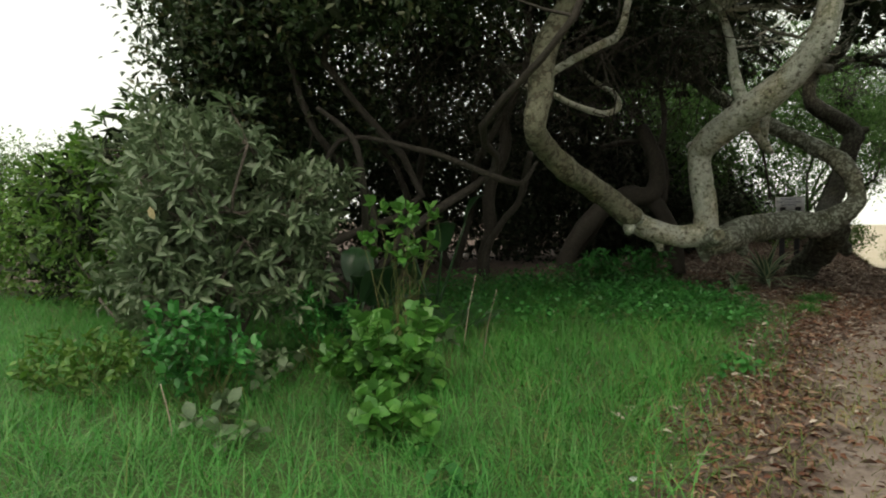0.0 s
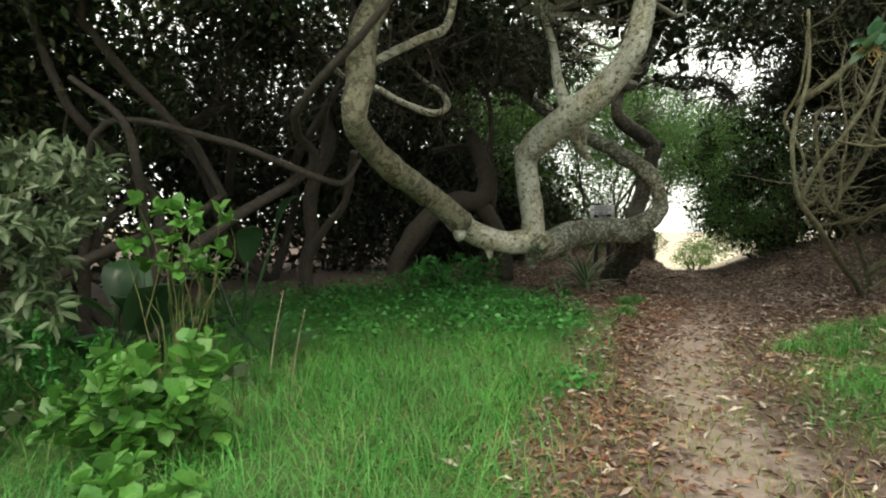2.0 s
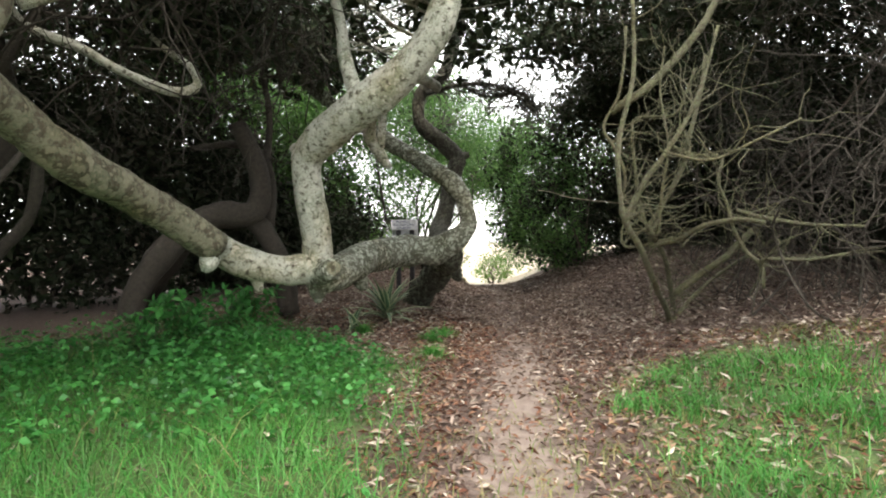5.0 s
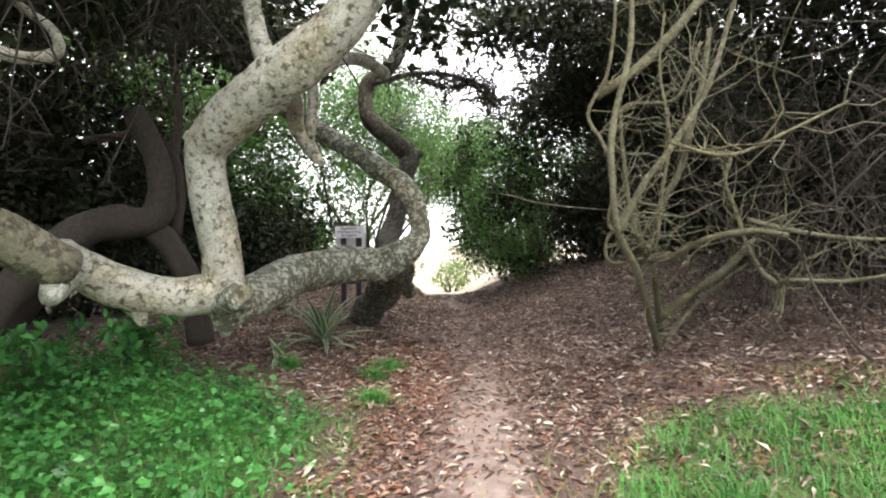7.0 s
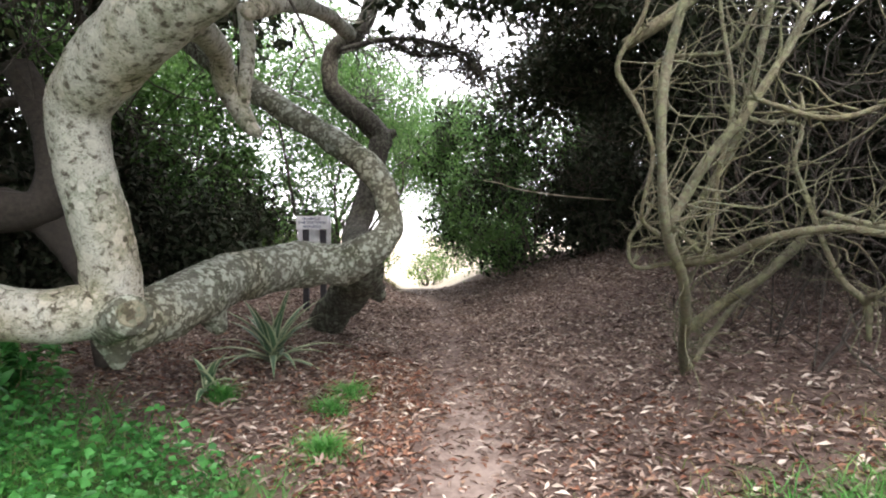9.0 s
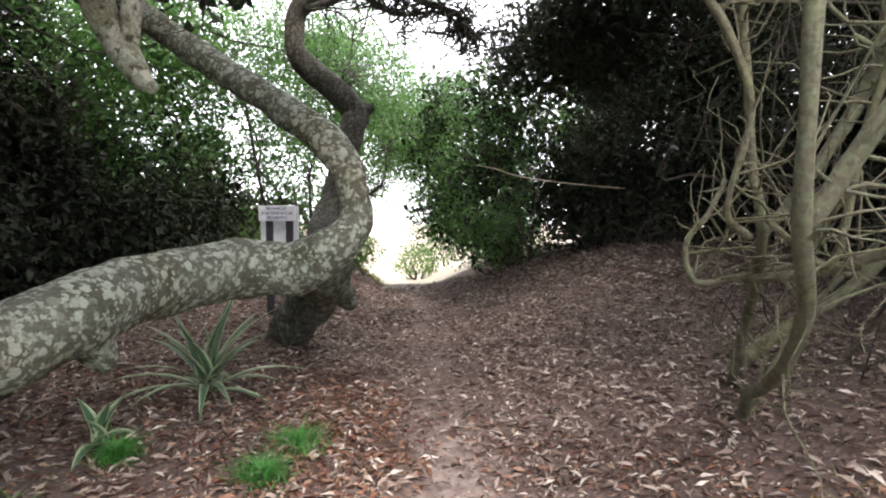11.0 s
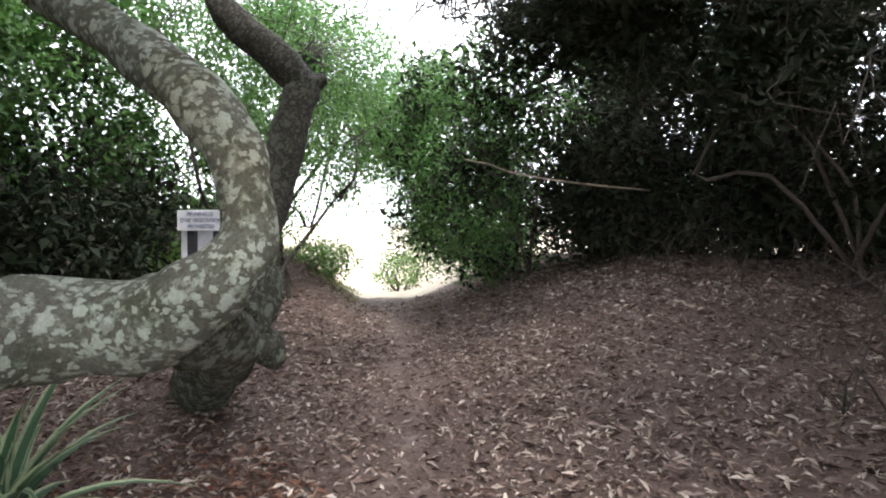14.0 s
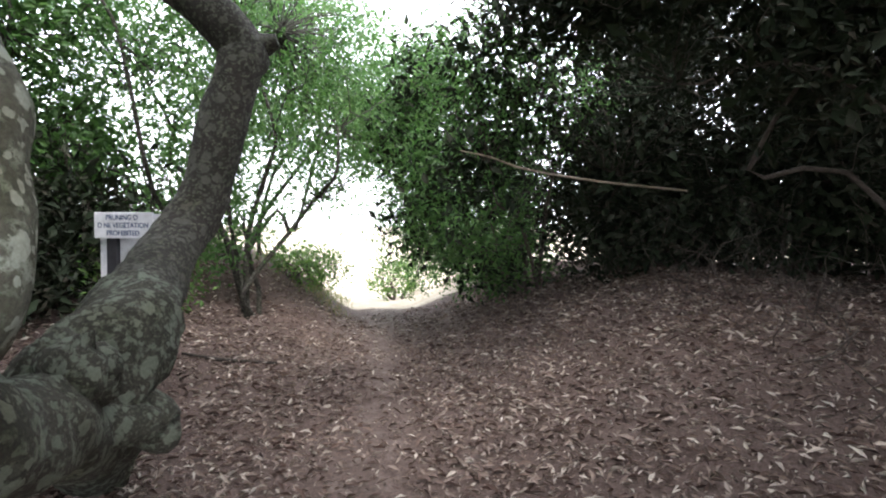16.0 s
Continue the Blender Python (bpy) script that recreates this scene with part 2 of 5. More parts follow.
def in_turf(x, y):
    wave = 0.22 * np.sin(2.9 * y + 1.3 * np.sin(5.1 * x)) + 0.12 * np.sin(7.3 * y + 3 * x)
    left = step(-0.4, 0.55, turf_edge(y) + wave - x) * (1 - step(8.6, 9.6, y - 0.15 * np.clip(-x, 0, 8)))
    s = path_offset(x, y)
    right = step(0.5, 1.0, s) * (1 - step(1.9, 2.6, s)) * (1 - step(9.8, 10.8, x + y)) * 0.8
    return np.maximum(left, right)


def fill(mesh, verts, faces):
    mesh.from_pydata([tuple(v) for v in verts], [], faces)
    mesh.update()
    return mesh


axis_in = np.arange(-9, 24.01, 0.25)
far = np.array([0.5, 1.2, 2.2, 3.5, 5, 8, 13, 20, 32, 50, 80, 140, 260, 500, 1000, 2500])
xs = np.concatenate([-9 - far[::-1], axis_in, 24 + far])
ys = np.concatenate([-9 - far[::-1], axis_in, 24 + far])
GX, GY = np.meshgrid(xs, ys)
GZ = ground_z(GX, GY)
nx, ny = len(xs), len(ys)
ground = new("ground", fill(bpy.data.meshes.new("ground"), np.stack([GX.ravel(), GY.ravel(), GZ.ravel()], 1),
                            [(j * nx + i, j * nx + i + 1, (j + 1) * nx + i + 1, (j + 1) * nx + i) for j in range(ny - 1) for i in range(nx - 1)]))
S = path_offset(GX, GY)
for key, val in (("worn", 0.60 * np.exp(-(S / 0.48) ** 2) * (1 - 0.42 * step(12, 16, GX + GY)) + 0.25 * step(3.2, 1.5, GY) * np.exp(-(S / 1.2) ** 2)),
                 ("turf", 0.75 * in_turf(GX, GY)),
                 ("sand", 0.9 * step(29, 33, GX + GY + 0.25 * np.abs(S)) + 0.9 * step(60, 90, np.hypot(GX, GY)))):
    at = ground.data.attributes.new(key, "FLOAT", "POINT")
    at.data.foreach_set("value", np.clip(val, 0, 1).ravel().astype(np.float32))
ground.data.materials.append(GROUND)
for poly in ground.data.polygons:
    poly.use_smooth = True
tagged(ground, "brown litter-covered earth with a worn sandy footpath and turf", "ground", kind="structure")

# ---- builders ----
rng = np.random.default_rng(7)


class Build:
    """Collects tubes and blades into one mesh."""

    def __init__(self):
        self.v, self.f, self.m, self.n = [], [], [], 0

    def tube(self, pts, sides=8, per=5, rough=0.0, slot=0, cap=True):
        p = np.array(pts, float)
        ext = np.vstack([2 * p[0] - p[1], p, 2 * p[-1] - p[-2]])
        rows = []
        for i in range(1, len(ext) - 2):
            a, b, c, d = ext[i - 1:i + 3]
            for u in np.linspace(0, 1, per, endpoint=False):
                rows.append(0.5 * (2 * b + (c - a) * u + (2 * a - 5 * b + 4 * c - d) * u * u + (3 * b - a - 3 * c + d) * u ** 3))
        rows = np.array(rows + [p[-1]])
        c, r = rows[:, :3], np.maximum(rows[:, 3], 0.0015)
        tan = np.gradient(c, axis=0)
        tan /= np.linalg.norm(tan, axis=1)[:, None] + 1e-9
        up = np.array([0, 0, 1.0]) if abs(tan[0][2]) < 0.9 else np.array([1.0, 0, 0])
        ang = np.linspace(0, 2 * np.pi, sides, endpoint=False)
        base = self.n
        for k in range(len(c)):
            up = up - tan[k] * (up @ tan[k])
            up /= np.linalg.norm(up) + 1e-9
            side = np.cross(tan[k], up)
            for a in ang:
                q = math.cos(a) * up + math.sin(a) * side
                rad = r[k]
                if rough:
                    w = Vector(c[k] * 3.0 + q * 0.55)
                    rad *= 1 + rough * (noise.noise(w) + 0.6 * noise.noise(w * 2.7))
                self.v.append(c[k] + q * rad)
        for k in range(len(c) - 1):
            for j in range(sides):
                j2 = (j + 1) % sides
                self.f.append((base + k * sides + j, base + k * sides + j2, base + (k + 1) * sides + j2, base + (k + 1) * sides + j))
                self.m.append(slot)
        if cap:
            self.f.append(tuple(base + j for j in range(sides))[::-1])
            self.f.append(tuple(base + (len(c) - 1) * sides + j for j in range(sides)))
            self.m += [slot, slot]
        self.n = len(self.v)
        return self

    def mesh(self, name, mats, smooth=True):
        me = fill(bpy.data.meshes.new(name), self.v, self.f)
        for mt in mats:
            me.materials.append(mt)
        me.polygons.foreach_set("material_index", self.m)
        me.polygons.foreach_set("use_smooth", [smooth] * len(self.f))
        return me


def leaf_mesh(name, pos, direc, normal, length, width, mat, detail=1, droop=0.15):
    """Many leaves in one mesh: a folded blade each, pointed at both ends. detail 2 gives rounder ones."""
    n = len(pos)
    direc = direc / (np.linalg.norm(direc, axis=1)[:, None] + 1e-9)
    side = np.cross(direc, normal)
    side /= np.linalg.norm(side, axis=1)[:, None] + 1e-9
    nor = np.cross(side, direc)
    L, W = np.broadcast_to(length, n)[:, None], np.broadcast_to(width, n)[:, None]
    if detail == 1:
        tmpl = [(0, 0, 0), (0.45, 0.5, 0.1), (1, 0, -droop), (0.45, -0.5, 0.1)]
        faces = [(0, 1, 2), (0, 2, 3)]
    else:
        tmpl = [(0, 0, 0), (0.3, 0.42, 0.07), (0.68, 0.46, 0.03), (1, 0, -droop), (0.68, -0.46, 0.03), (0.3, -0.42, 0.07), (0.5, 0, -0.03)]
        faces = [(0, 1, 6), (1, 2, 6), (2, 3, 6), (3, 4, 6), (4, 5, 6), (5, 0, 6)]
    k = len(tmpl)
    V = np.empty((n, k, 3))
    for i, (a, b, c) in enumerate(tmpl):
        V[:, i] = pos + direc * (a * L) + side * (b * W) + nor * (c * L)
    F = (np.array(faces)[None] + (np.arange(n) * k)[:, None, None]).reshape(-1, 3)
    me = bpy.data.meshes.new(name)
    me.vertices.add(n * k)
    me.vertices.foreach_set("co", V.reshape(-1).astype(np.float32))
    me.loops.add(len(F) * 3)
    me.loops.foreach_set("vertex_index", F.reshape(-1).astype(np.int32))
    me.polygons.add(len(F))
    me.polygons.foreach_set("loop_start", np.arange(0, len(F) * 3, 3, dtype=np.int32))
    me.polygons.foreach_set("use_smooth", np.ones(len(F), bool))
    me.update(calc_edges=True)
    me.materials.append(mat)
    return me


def unit(n):
    v = rng.normal(size=(n, 3))
    return v / np.linalg.norm(v, axis=1)[:, None]


def tufts(blobs, count, shell=0.55):
    """Places of leaf tufts in a group of rounded masses, most near their skins. A blob: centre and three half-widths."""
    b = np.array(blobs, float)
    vol = (b[:, 3] * b[:, 4] * b[:, 5]) ** 0.75
    pick = rng.choice(len(b), count, p=vol / vol.sum())
    u = unit(count)
    r = (shell + (1 - shell) * rng.random(count) ** 0.7) * (0.85 + 0.3 * rng.random(count))
    c = b[pick, :3] + u * b[pick, 3:6] * r[:, None]
    gz = ground_z(c[:, 0], c[:, 1])
    keep = c[:, 2] > gz + 0.12
    return c[keep], u[keep]


def foliage(centres, outward, per, spread, length, width, mat, name="leaves", detail=1, rosette=False, rise=0.25):
    n = len(centres) * per
    c, o = np.repeat(centres, per, 0), np.repeat(outward, per, 0)
    rnd = unit(n)
    if rosette:
        pos = c + rng.normal(size=(n, 3)) * spread * 0.25
        d = rnd + 0.6 * o + np.array([0, 0, rise])
    else:
        pos = c + rng.normal(size=(n, 3)) * spread
        d = rnd + 0.35 * o + np.array([0, 0, rise])
    nor = 0.55 * o + 0.6 * unit(n) + np.array([0, 0, 0.75])
    size = 0.6 + 0.75 * rng.random(n)
    return leaf_mesh(name, pos, d, nor, length * size, width * size, mat, detail)


def thing(name, base, label, category, parts, group="", kind=""):
    """A thing of several parts under an Empty at its base. parts: (name, mesh)."""
    root = new(name)
    root.location = base
    root.empty_display_size = 0.1
    for pname, me in parts:
        ob = new(pname, me)
        ob.parent = root
        ob.matrix_parent_inverse = Matrix.Translation(base).inverted()
    return tagged(root, label, category, group, kind)


def bough(a, b, r0, r1, wander, n=4):
    """A crooked branch's middle line from a to b."""
    a, b = np.array(a, float), np.array(b, float)
    f = np.linspace(0, 1, n + 1)
    p = a + (b - a) * f[:, None]
    p[1:-1] += rng.normal(size=(n - 1, 3)) * wander * np.linalg.norm(b - a)
    return np.column_stack([p, r0 + (r1 - r0) * f])


def shrub(name, base, blobs, count, per, spread, length, width, mat, label, category="shrub", stems=3, twigs=60,
          detail=1, rosette=False, group="", stem_r=0.05, shell=0.55, bark=None, rise=0.25, inner=0, inner_mat=None):
    """A woody plant: stems from the base, boughs into each leafy mass, twigs to the tufts, and the leaves."""
    bark = bark or TWIG
    gz = float(ground_z(base[0], base[1]))
    foot = (base[0], base[1], gz - 0.05)
    c, o = tufts(blobs, count, shell)
    if detail == 1:
        per, length, width = max(6, round(per * 0.58)), length * 1.25, width * 1.25
    wood = Build()
    arms = []
    for i in range(stems):
        bl = blobs[i % len(blobs)]
        end = np.array(bl[:3]) + rng.normal(size=3) * 0.25 * np.array(bl[3:6])
        start = np.array(foot) + np.array([rng.normal() * 0.12, rng.normal() * 0.12, 0])
        line = bough(start, end, stem_r, stem_r * 0.4, 0.07, 5)
        wood.tube(line, 6, 3)
        arms.append(line)
    knots = np.vstack(arms)[:, :3]
    for i in rng.choice(len(c), min(twigs, len(c)), replace=False):
        k = knots[np.argmin(((knots - c[i]) ** 2).sum(1) + rng.random(len(knots)) * 0.3)]
        wood.tube(bough(k, c[i], stem_r * 0.3, 0.004, 0.08, 3), 3, 2, cap=False)
    parts = [("branches", wood.mesh("branches", [bark])), ("leaves", foliage(c, o, per, spread, length, width, mat, "leaves", detail, rosette, rise))]
    # Oversized fill leaves, added inside to close the mass and darken it.
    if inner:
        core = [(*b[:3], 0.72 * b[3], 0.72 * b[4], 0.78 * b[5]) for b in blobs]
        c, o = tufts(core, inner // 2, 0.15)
        parts.append(("inner_leaves", foliage(c, o, 3, 0.15, 0.19, 0.085, inner_mat or LEAF_INNER_SHADE, "inner_leaves")))
    return thing(name, foot, label, category, parts, group)


# ---- the great lichen-grey tree: crooked limbs from a low fork ----
LIMB_LEFT = [(1.44, 5.73, 4.31, 0.112), (1.29, 5.91, 3.71, 0.116), (1.09, 5.99, 3.28, 0.124), (1.02, 5.97, 2.81, 0.130), (0.97, 5.97, 2.42, 0.115), (1.14, 6.33, 2.26, 0.126), (1.47, 6.71, 2.05, 0.141), (1.98, 7.22, 1.83, 0.143), (2.55, 7.59, 1.50, 0.145), (2.63, 8.09, 1.52, 0.152), (2.99, 8.05, 1.32, 0.160), (3.37, 7.98, 1.23, 0.158), (3.69, 7.84, 1.29, 0.175)]
TRUNK_UP = [(3.68, 7.91, 1.12, 0.149), (3.67, 7.86, 1.43, 0.171), (3.60, 7.79, 1.79, 0.154), (3.52, 7.73, 2.10, 0.150), (3.49, 7.69, 2.38, 0.157), (3.56, 7.44, 2.57, 0.177), (3.70, 7.05, 2.75, 0.177), (3.88, 6.77, 2.94, 0.168), (4.04, 6.50, 3.17, 0.153), (4.15, 6.28, 3.46, 0.141), (4.24, 6.21, 3.98, 0.111)]
LIMB_MID = [(3.73, 7.03, 2.89, 0.088), (3.68, 7.07, 3.06, 0.076), (3.68, 7.21, 3.34, 0.066), (3.74, 7.43, 3.77, 0.056), (3.68, 7.61, 4.26, 0.040)]
LIMB_RIGHT = [(3.72, 7.95, 1.12, 0.160), (3.98, 8.12, 1.16, 0.186), (4.38, 8.43, 1.27, 0.204), (4.97, 8.85, 1.36, 0.218), (5.56, 9.01, 1.39, 0.222), (5.92, 8.83, 1.41, 0.205), (6.09, 8.55, 1.58, 0.164), (6.22, 8.50, 1.76, 0.130), (6.24, 8.56, 1.96, 0.121), (6.23, 8.63, 2.16, 0.126), (6.15, 8.75, 2.36, 0.137), (6.05, 9.14, 2.62, 0.129), (5.91, 9.56, 2.88, 0.128), (5.72, 10.04, 3.18, 0.129), (5.51, 10.69, 3.60, 0.125), (5.24, 11.55, 4.21, 0.110), (5.05, 12.19, 4.94, 0.090)]
LIMB_HOOK = [(3.91, 7.12, 2.78, 0.076), (4.35, 7.95, 2.93, 0.084), (4.50, 8.21, 2.78, 0.082), (4.58, 8.13, 2.58, 0.078), (4.63, 8.08, 2.47, 0.058), (4.68, 8.03, 2.41, 0.029)]
SMALL_LIMBS = [
    [(4.65, 8.23, 3.40, 0.051), (4.67, 8.20, 3.10, 0.055), (4.61, 8.11, 2.82, 0.053), (4.59, 8.12, 2.62, 0.045)],
    [(4.46, 7.72, 3.16, 0.060), (5.17, 8.43, 3.62, 0.072), (5.90, 9.13, 3.91, 0.077), (6.64, 9.82, 4.07, 0.088)],
    [(1.17, 7.13, 3.18, 0.042), (1.55, 7.15, 3.41, 0.049), (1.93, 7.18, 3.63, 0.051), (2.23, 7.25, 3.81, 0.052), (2.40, 7.40, 4.31, 0.048)],
    [(0.90, 9.60, 4.20, 0.050), (1.20, 8.90, 3.60, 0.045), (1.61, 8.40, 3.32, 0.042), (1.91, 8.32, 3.15, 0.044), (2.34, 8.32, 3.02, 0.046), (2.62, 8.50, 3.15, 0.046), (2.62, 8.72, 3.40, 0.042), (2.40, 9.10, 3.70, 0.034), (2.00, 9.60, 4.30, 0.020)]]
BLACK_TRUNK = [(6.70, 9.95, 0.95, 0.22), (6.88, 10.0, 1.34, 0.20), (7.15, 10.45, 1.55, 0.19), (7.43, 10.88, 1.75, 0.180), (7.66, 11.02, 2.09, 0.170), (7.80, 11.0, 2.59, 0.168), (7.92, 10.98, 3.00, 0.165), (7.97, 11.0, 3.16, 0.165), (7.75, 11.1, 3.42, 0.160), (7.50, 11.3, 3.68, 0.150), (7.35, 11.42, 3.95, 0.125), (7.42, 11.43, 4.43, 0.126), (7.68, 11.06, 4.73, 0.125), (7.84, 10.93, 5.31, 0.117), (8.01, 10.80, 6.15, 0.092)]
ARCH = [(2.45, 11.00, 0.76, 0.137), (2.76, 10.47, 1.32, 0.120), (3.04, 10.24, 1.80, 0.120), (3.32, 10.00, 1.98, 0.120), (3.59, 9.77, 1.83, 0.126), (3.83, 9.70, 1.49, 0.135), (4.02, 9.79, 1.11, 0.139)]
ARCH_UP = [(3.83, 9.82, 1.74, 0.065), (3.94, 10.00, 2.26, 0.063), (3.91, 10.29, 2.77, 0.060), (3.66, 10.77, 2.98, 0.057), (3.22, 11.41, 2.96, 0.049)]
BACK_TRUNKS = [
    [(-1.6, 7.3, 0.1, 0.06), (-1.5, 7.0, 1.5, 0.05), (-1.20, 6.55, 2.36, 0.028), (-0.29, 6.64, 2.28, 0.034), (0.31, 6.84, 2.10, 0.036), (0.73, 6.93, 1.95, 0.036), (1.0, 7.1, 1.93, 0.03), (1.2, 7.2, 2.2, 0.02)],
    [(-1.1, 7.4, 0.1, 0.05), (-0.95, 6.9, 1.2, 0.045), (-0.93, 6.43, 2.03, 0.039), (-1.04, 6.35, 2.40, 0.034), (-1.39, 6.26, 2.69, 0.025)],
    [(0.71, 9.93, 0.83, 0.105), (0.82, 9.77, 1.29, 0.104), (0.78, 9.69, 1.87, 0.110), (0.90, 9.64, 2.31, 0.110), (1.07, 9.68, 2.84, 0.104), (0.95, 9.87, 3.62, 0.090), (0.77, 10.00, 4.60, 0.075)],
    [(0.71, 9.37, 0.94, 0.056), (0.96, 9.13, 1.43, 0.055), (1.20, 8.89, 1.77, 0.055), (1.28, 8.63, 2.23, 0.053), (1.30, 8.40, 2.46, 0.045)],
    [(2.20, 9.92, 0.85, 0.148), (2.56, 9.86, 1.43, 0.167), (3.06, 9.82, 1.85, 0.171), (3.58, 9.66, 1.94, 0.155), (3.66, 9.74, 2.47, 0.140), (3.47, 9.97, 3.10, 0.115)]]


def lichen_tree():
    def part(line, sides, rough, stubs=()):
        b = Build().tube(line, sides, 7, rough)
        for s in stubs:
            b.tube(s, 9, 4, 0.25)
        return b
    high = part(LIMB_LEFT[:9], 18, 0.17)
    left = part(LIMB_LEFT[8:], 18, 0.17, ([(2.60, 7.75, 1.50, 0.10), (2.50, 7.55, 1.36, 0.085), (2.46, 7.46, 1.30, 0.055)],
                                      [(3.08, 8.08, 1.28, 0.09), (3.10, 8.06, 1.10, 0.06), (3.12, 8.04, 1.02, 0.03)]))
    up = part(TRUNK_UP, 20, 0.14, ([(3.52, 7.72, 2.40, 0.10), (3.40, 7.85, 2.50, 0.05)],))
    right = part(LIMB_RIGHT, 20, 0.16, ([(3.66, 7.85, 1.20, 0.15), (3.68, 7.66, 1.23, 0.125), (3.69, 7.53, 1.26, 0.115)],
                                        [(3.70, 7.95, 1.12, 0.15), (3.72, 7.98, 0.95, 0.08), (3.73, 8.00, 0.88, 0.04)],
                                        [(4.40, 8.40, 1.20, 0.12), (4.50, 8.45, 1.02, 0.09), (4.54, 8.46, 0.94, 0.05)]))
    foot = Build().tube([(6.05, 8.72, 1.42, 0.17), (6.35, 9.1, 1.27, 0.18), (6.65, 9.75, 1.04, 0.20), (6.85, 10.4, 0.80, 0.22), (6.95, 10.95, 0.45, 0.25), (6.98, 11.25, 0.1, 0.33)], 20, 8, 0.32).tube([(6.60, 9.55, 1.12, 0.13), (6.83, 9.62, 1.05, 0.10), (6.92, 9.62, 1.02, 0.07)], 10, 4, 0.3)
    cut = Build().tube([(3.688, 7.56, 1.255, 0.072), (3.69, 7.515, 1.262, 0.076), (3.69, 7.505, 1.263, 0.058)], 14, 2, 0.12)
    foot.tube([(6.62, 9.70, 1.10, 0.24), (6.80, 9.85, 1.28, 0.25), (6.95, 10.10, 1.42, 0.22), (7.15, 10.45, 1.55, 0.17)], 18, 6, 0.3)
    foot.tube([(6.80, 9.75, 1.10, 0.15), (6.92, 9.74, 1.02, 0.12), (6.97, 9.72, 0.95, 0.10), (6.99, 9.66, 0.93, 0.06)], 12, 5, 0.35)
    for k in range(26):
        f = rng.random()
        p = np.array([6.25, 9.1, 1.30]) + f * np.array([0.70, 1.0, 0.05]) + rng.normal(size=3) * (0.08, 0.08, 0.09)
        q = p + unit(1)[0] * 0.13
        foot.tube([(*p, 0.12), (*(0.5 * (p + q)), 0.10), (*q, 0.04)], 9, 3, 0.35)
    small = Build().tube(LIMB_MID, 12, 5, 0.15).tube(LIMB_HOOK, 10, 5, 0.2)
    for line in SMALL_LIMBS:
        small.tube(line, 9, 5, 0.2)
    ends = [TRUNK_UP[-1], LIMB_MID[-1], LIMB_LEFT[0], LIMB_RIGHT[-1]]
    crown = [(4.3, 6.4, 5.3, 1.5, 1.4, 0.8), (3.6, 8.0, 5.3, 1.6, 1.5, 0.9), (1.6, 5.8, 5.1, 1.6, 1.3, 0.8), (4.6, 11.0, 4.9, 1.5, 1.5, 0.9), (5.8, 8.6, 5.6, 1.5, 1.5, 0.8), (5.8, 12.2, 5.2, 1.4, 1.3, 0.9), (6.6, 8.4, 5.05, 1.2, 1.2, 0.45), (5.4, 7.4, 4.95, 1.0, 0.9, 0.45), (7.5, 9.7, 4.85, 0.8, 0.8, 0.35)]
    c, o = tufts(crown, 1250, 0.3)
    for i in rng.choice(len(c), 130, replace=False):
        e = min(ends, key=lambda q: float(((np.array(q[:3]) - c[i]) ** 2).sum()))
        small.tube(bough(e[:3], c[i], 0.03, 0.006, 0.09, 4), 5, 3, cap=False)
    return thing("lichen_tree", (6.98, 11.25, 0.3), "old crooked tree with grey lichen-blotched bark and low limbs", "tree", [
        ("limb", left.mesh("limb", [LICHEN_BARK])), ("limb", high.mesh("limb", [OLIVE_BARK])), ("trunk", up.mesh("trunk", [LICHEN_BARK])), ("limb", right.mesh("limb", [MOSSY_BARK])), ("cut_face", cut.mesh("cut_face", [OLIVE_BARK])),
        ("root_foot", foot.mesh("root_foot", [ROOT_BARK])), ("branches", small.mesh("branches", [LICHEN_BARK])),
        ("leaves", foliage(c, o, 24, 0.16, 0.07, 0.032, LEAF_DARK)),
        # Fill leaves in shade-dark colour, added inside the crown.
        ("inner_leaves", foliage(*tufts(crown, 1900, 0.1), 3, 0.15, 0.20, 0.13, LEAF_INNER_SHADE, "inner_leaves"))])


lichen_tree()


def dark_tree():
    b = Build().tube(BLACK_TRUNK, 16, 6, 0.15).tube([(7.97, 11.0, 3.16, 0.12), (8.10, 10.90, 3.22, 0.075), (8.15, 10.86, 3.24, 0.05)], 9, 4, 0.3)
    crown = [(8.0, 10.9, 7.0, 1.4, 1.3, 0.9), (7.0, 12.0, 6.6, 1.4, 1.3, 0.9)]
    c, o = tufts(crown, 330, 0.3)
    tw = Build()
    for line in DARK_TWIGS:
        tw.tube(line, 6, 5, 0.25)
        for k in range(95):
            i = rng.integers(0, len(line) - 1)
            s = np.array(line[i][:3]) + rng.random() * (np.array(line[i + 1][:3]) - np.array(line[i][:3]))
            e = s + rng.normal(size=3) * (0.45, 0.45, 0.35)
            tw.tube(bough(s, e, 0.013, 0.003, 0.13, 4), 4, 2, cap=False)
    for i in rng.choice(len(c), 70, replace=False):
        tw.tube(bough(BLACK_TRUNK[-1][:3], c[i], 0.035, 0.006, 0.1, 4), 5, 3, cap=False)
    return thing("dark_tree", (6.95, 11.2, 0.3), "dark kinked tree trunk with bare twisted twigs", "tree", [
        ("trunk", b.mesh("trunk", [DARK_BARK])), ("twigs", tw.mesh("twigs", [DARK_BARK])), ("leaves", foliage(c, o, 22, 0.16, 0.07, 0.03, LEAF_DARK))])


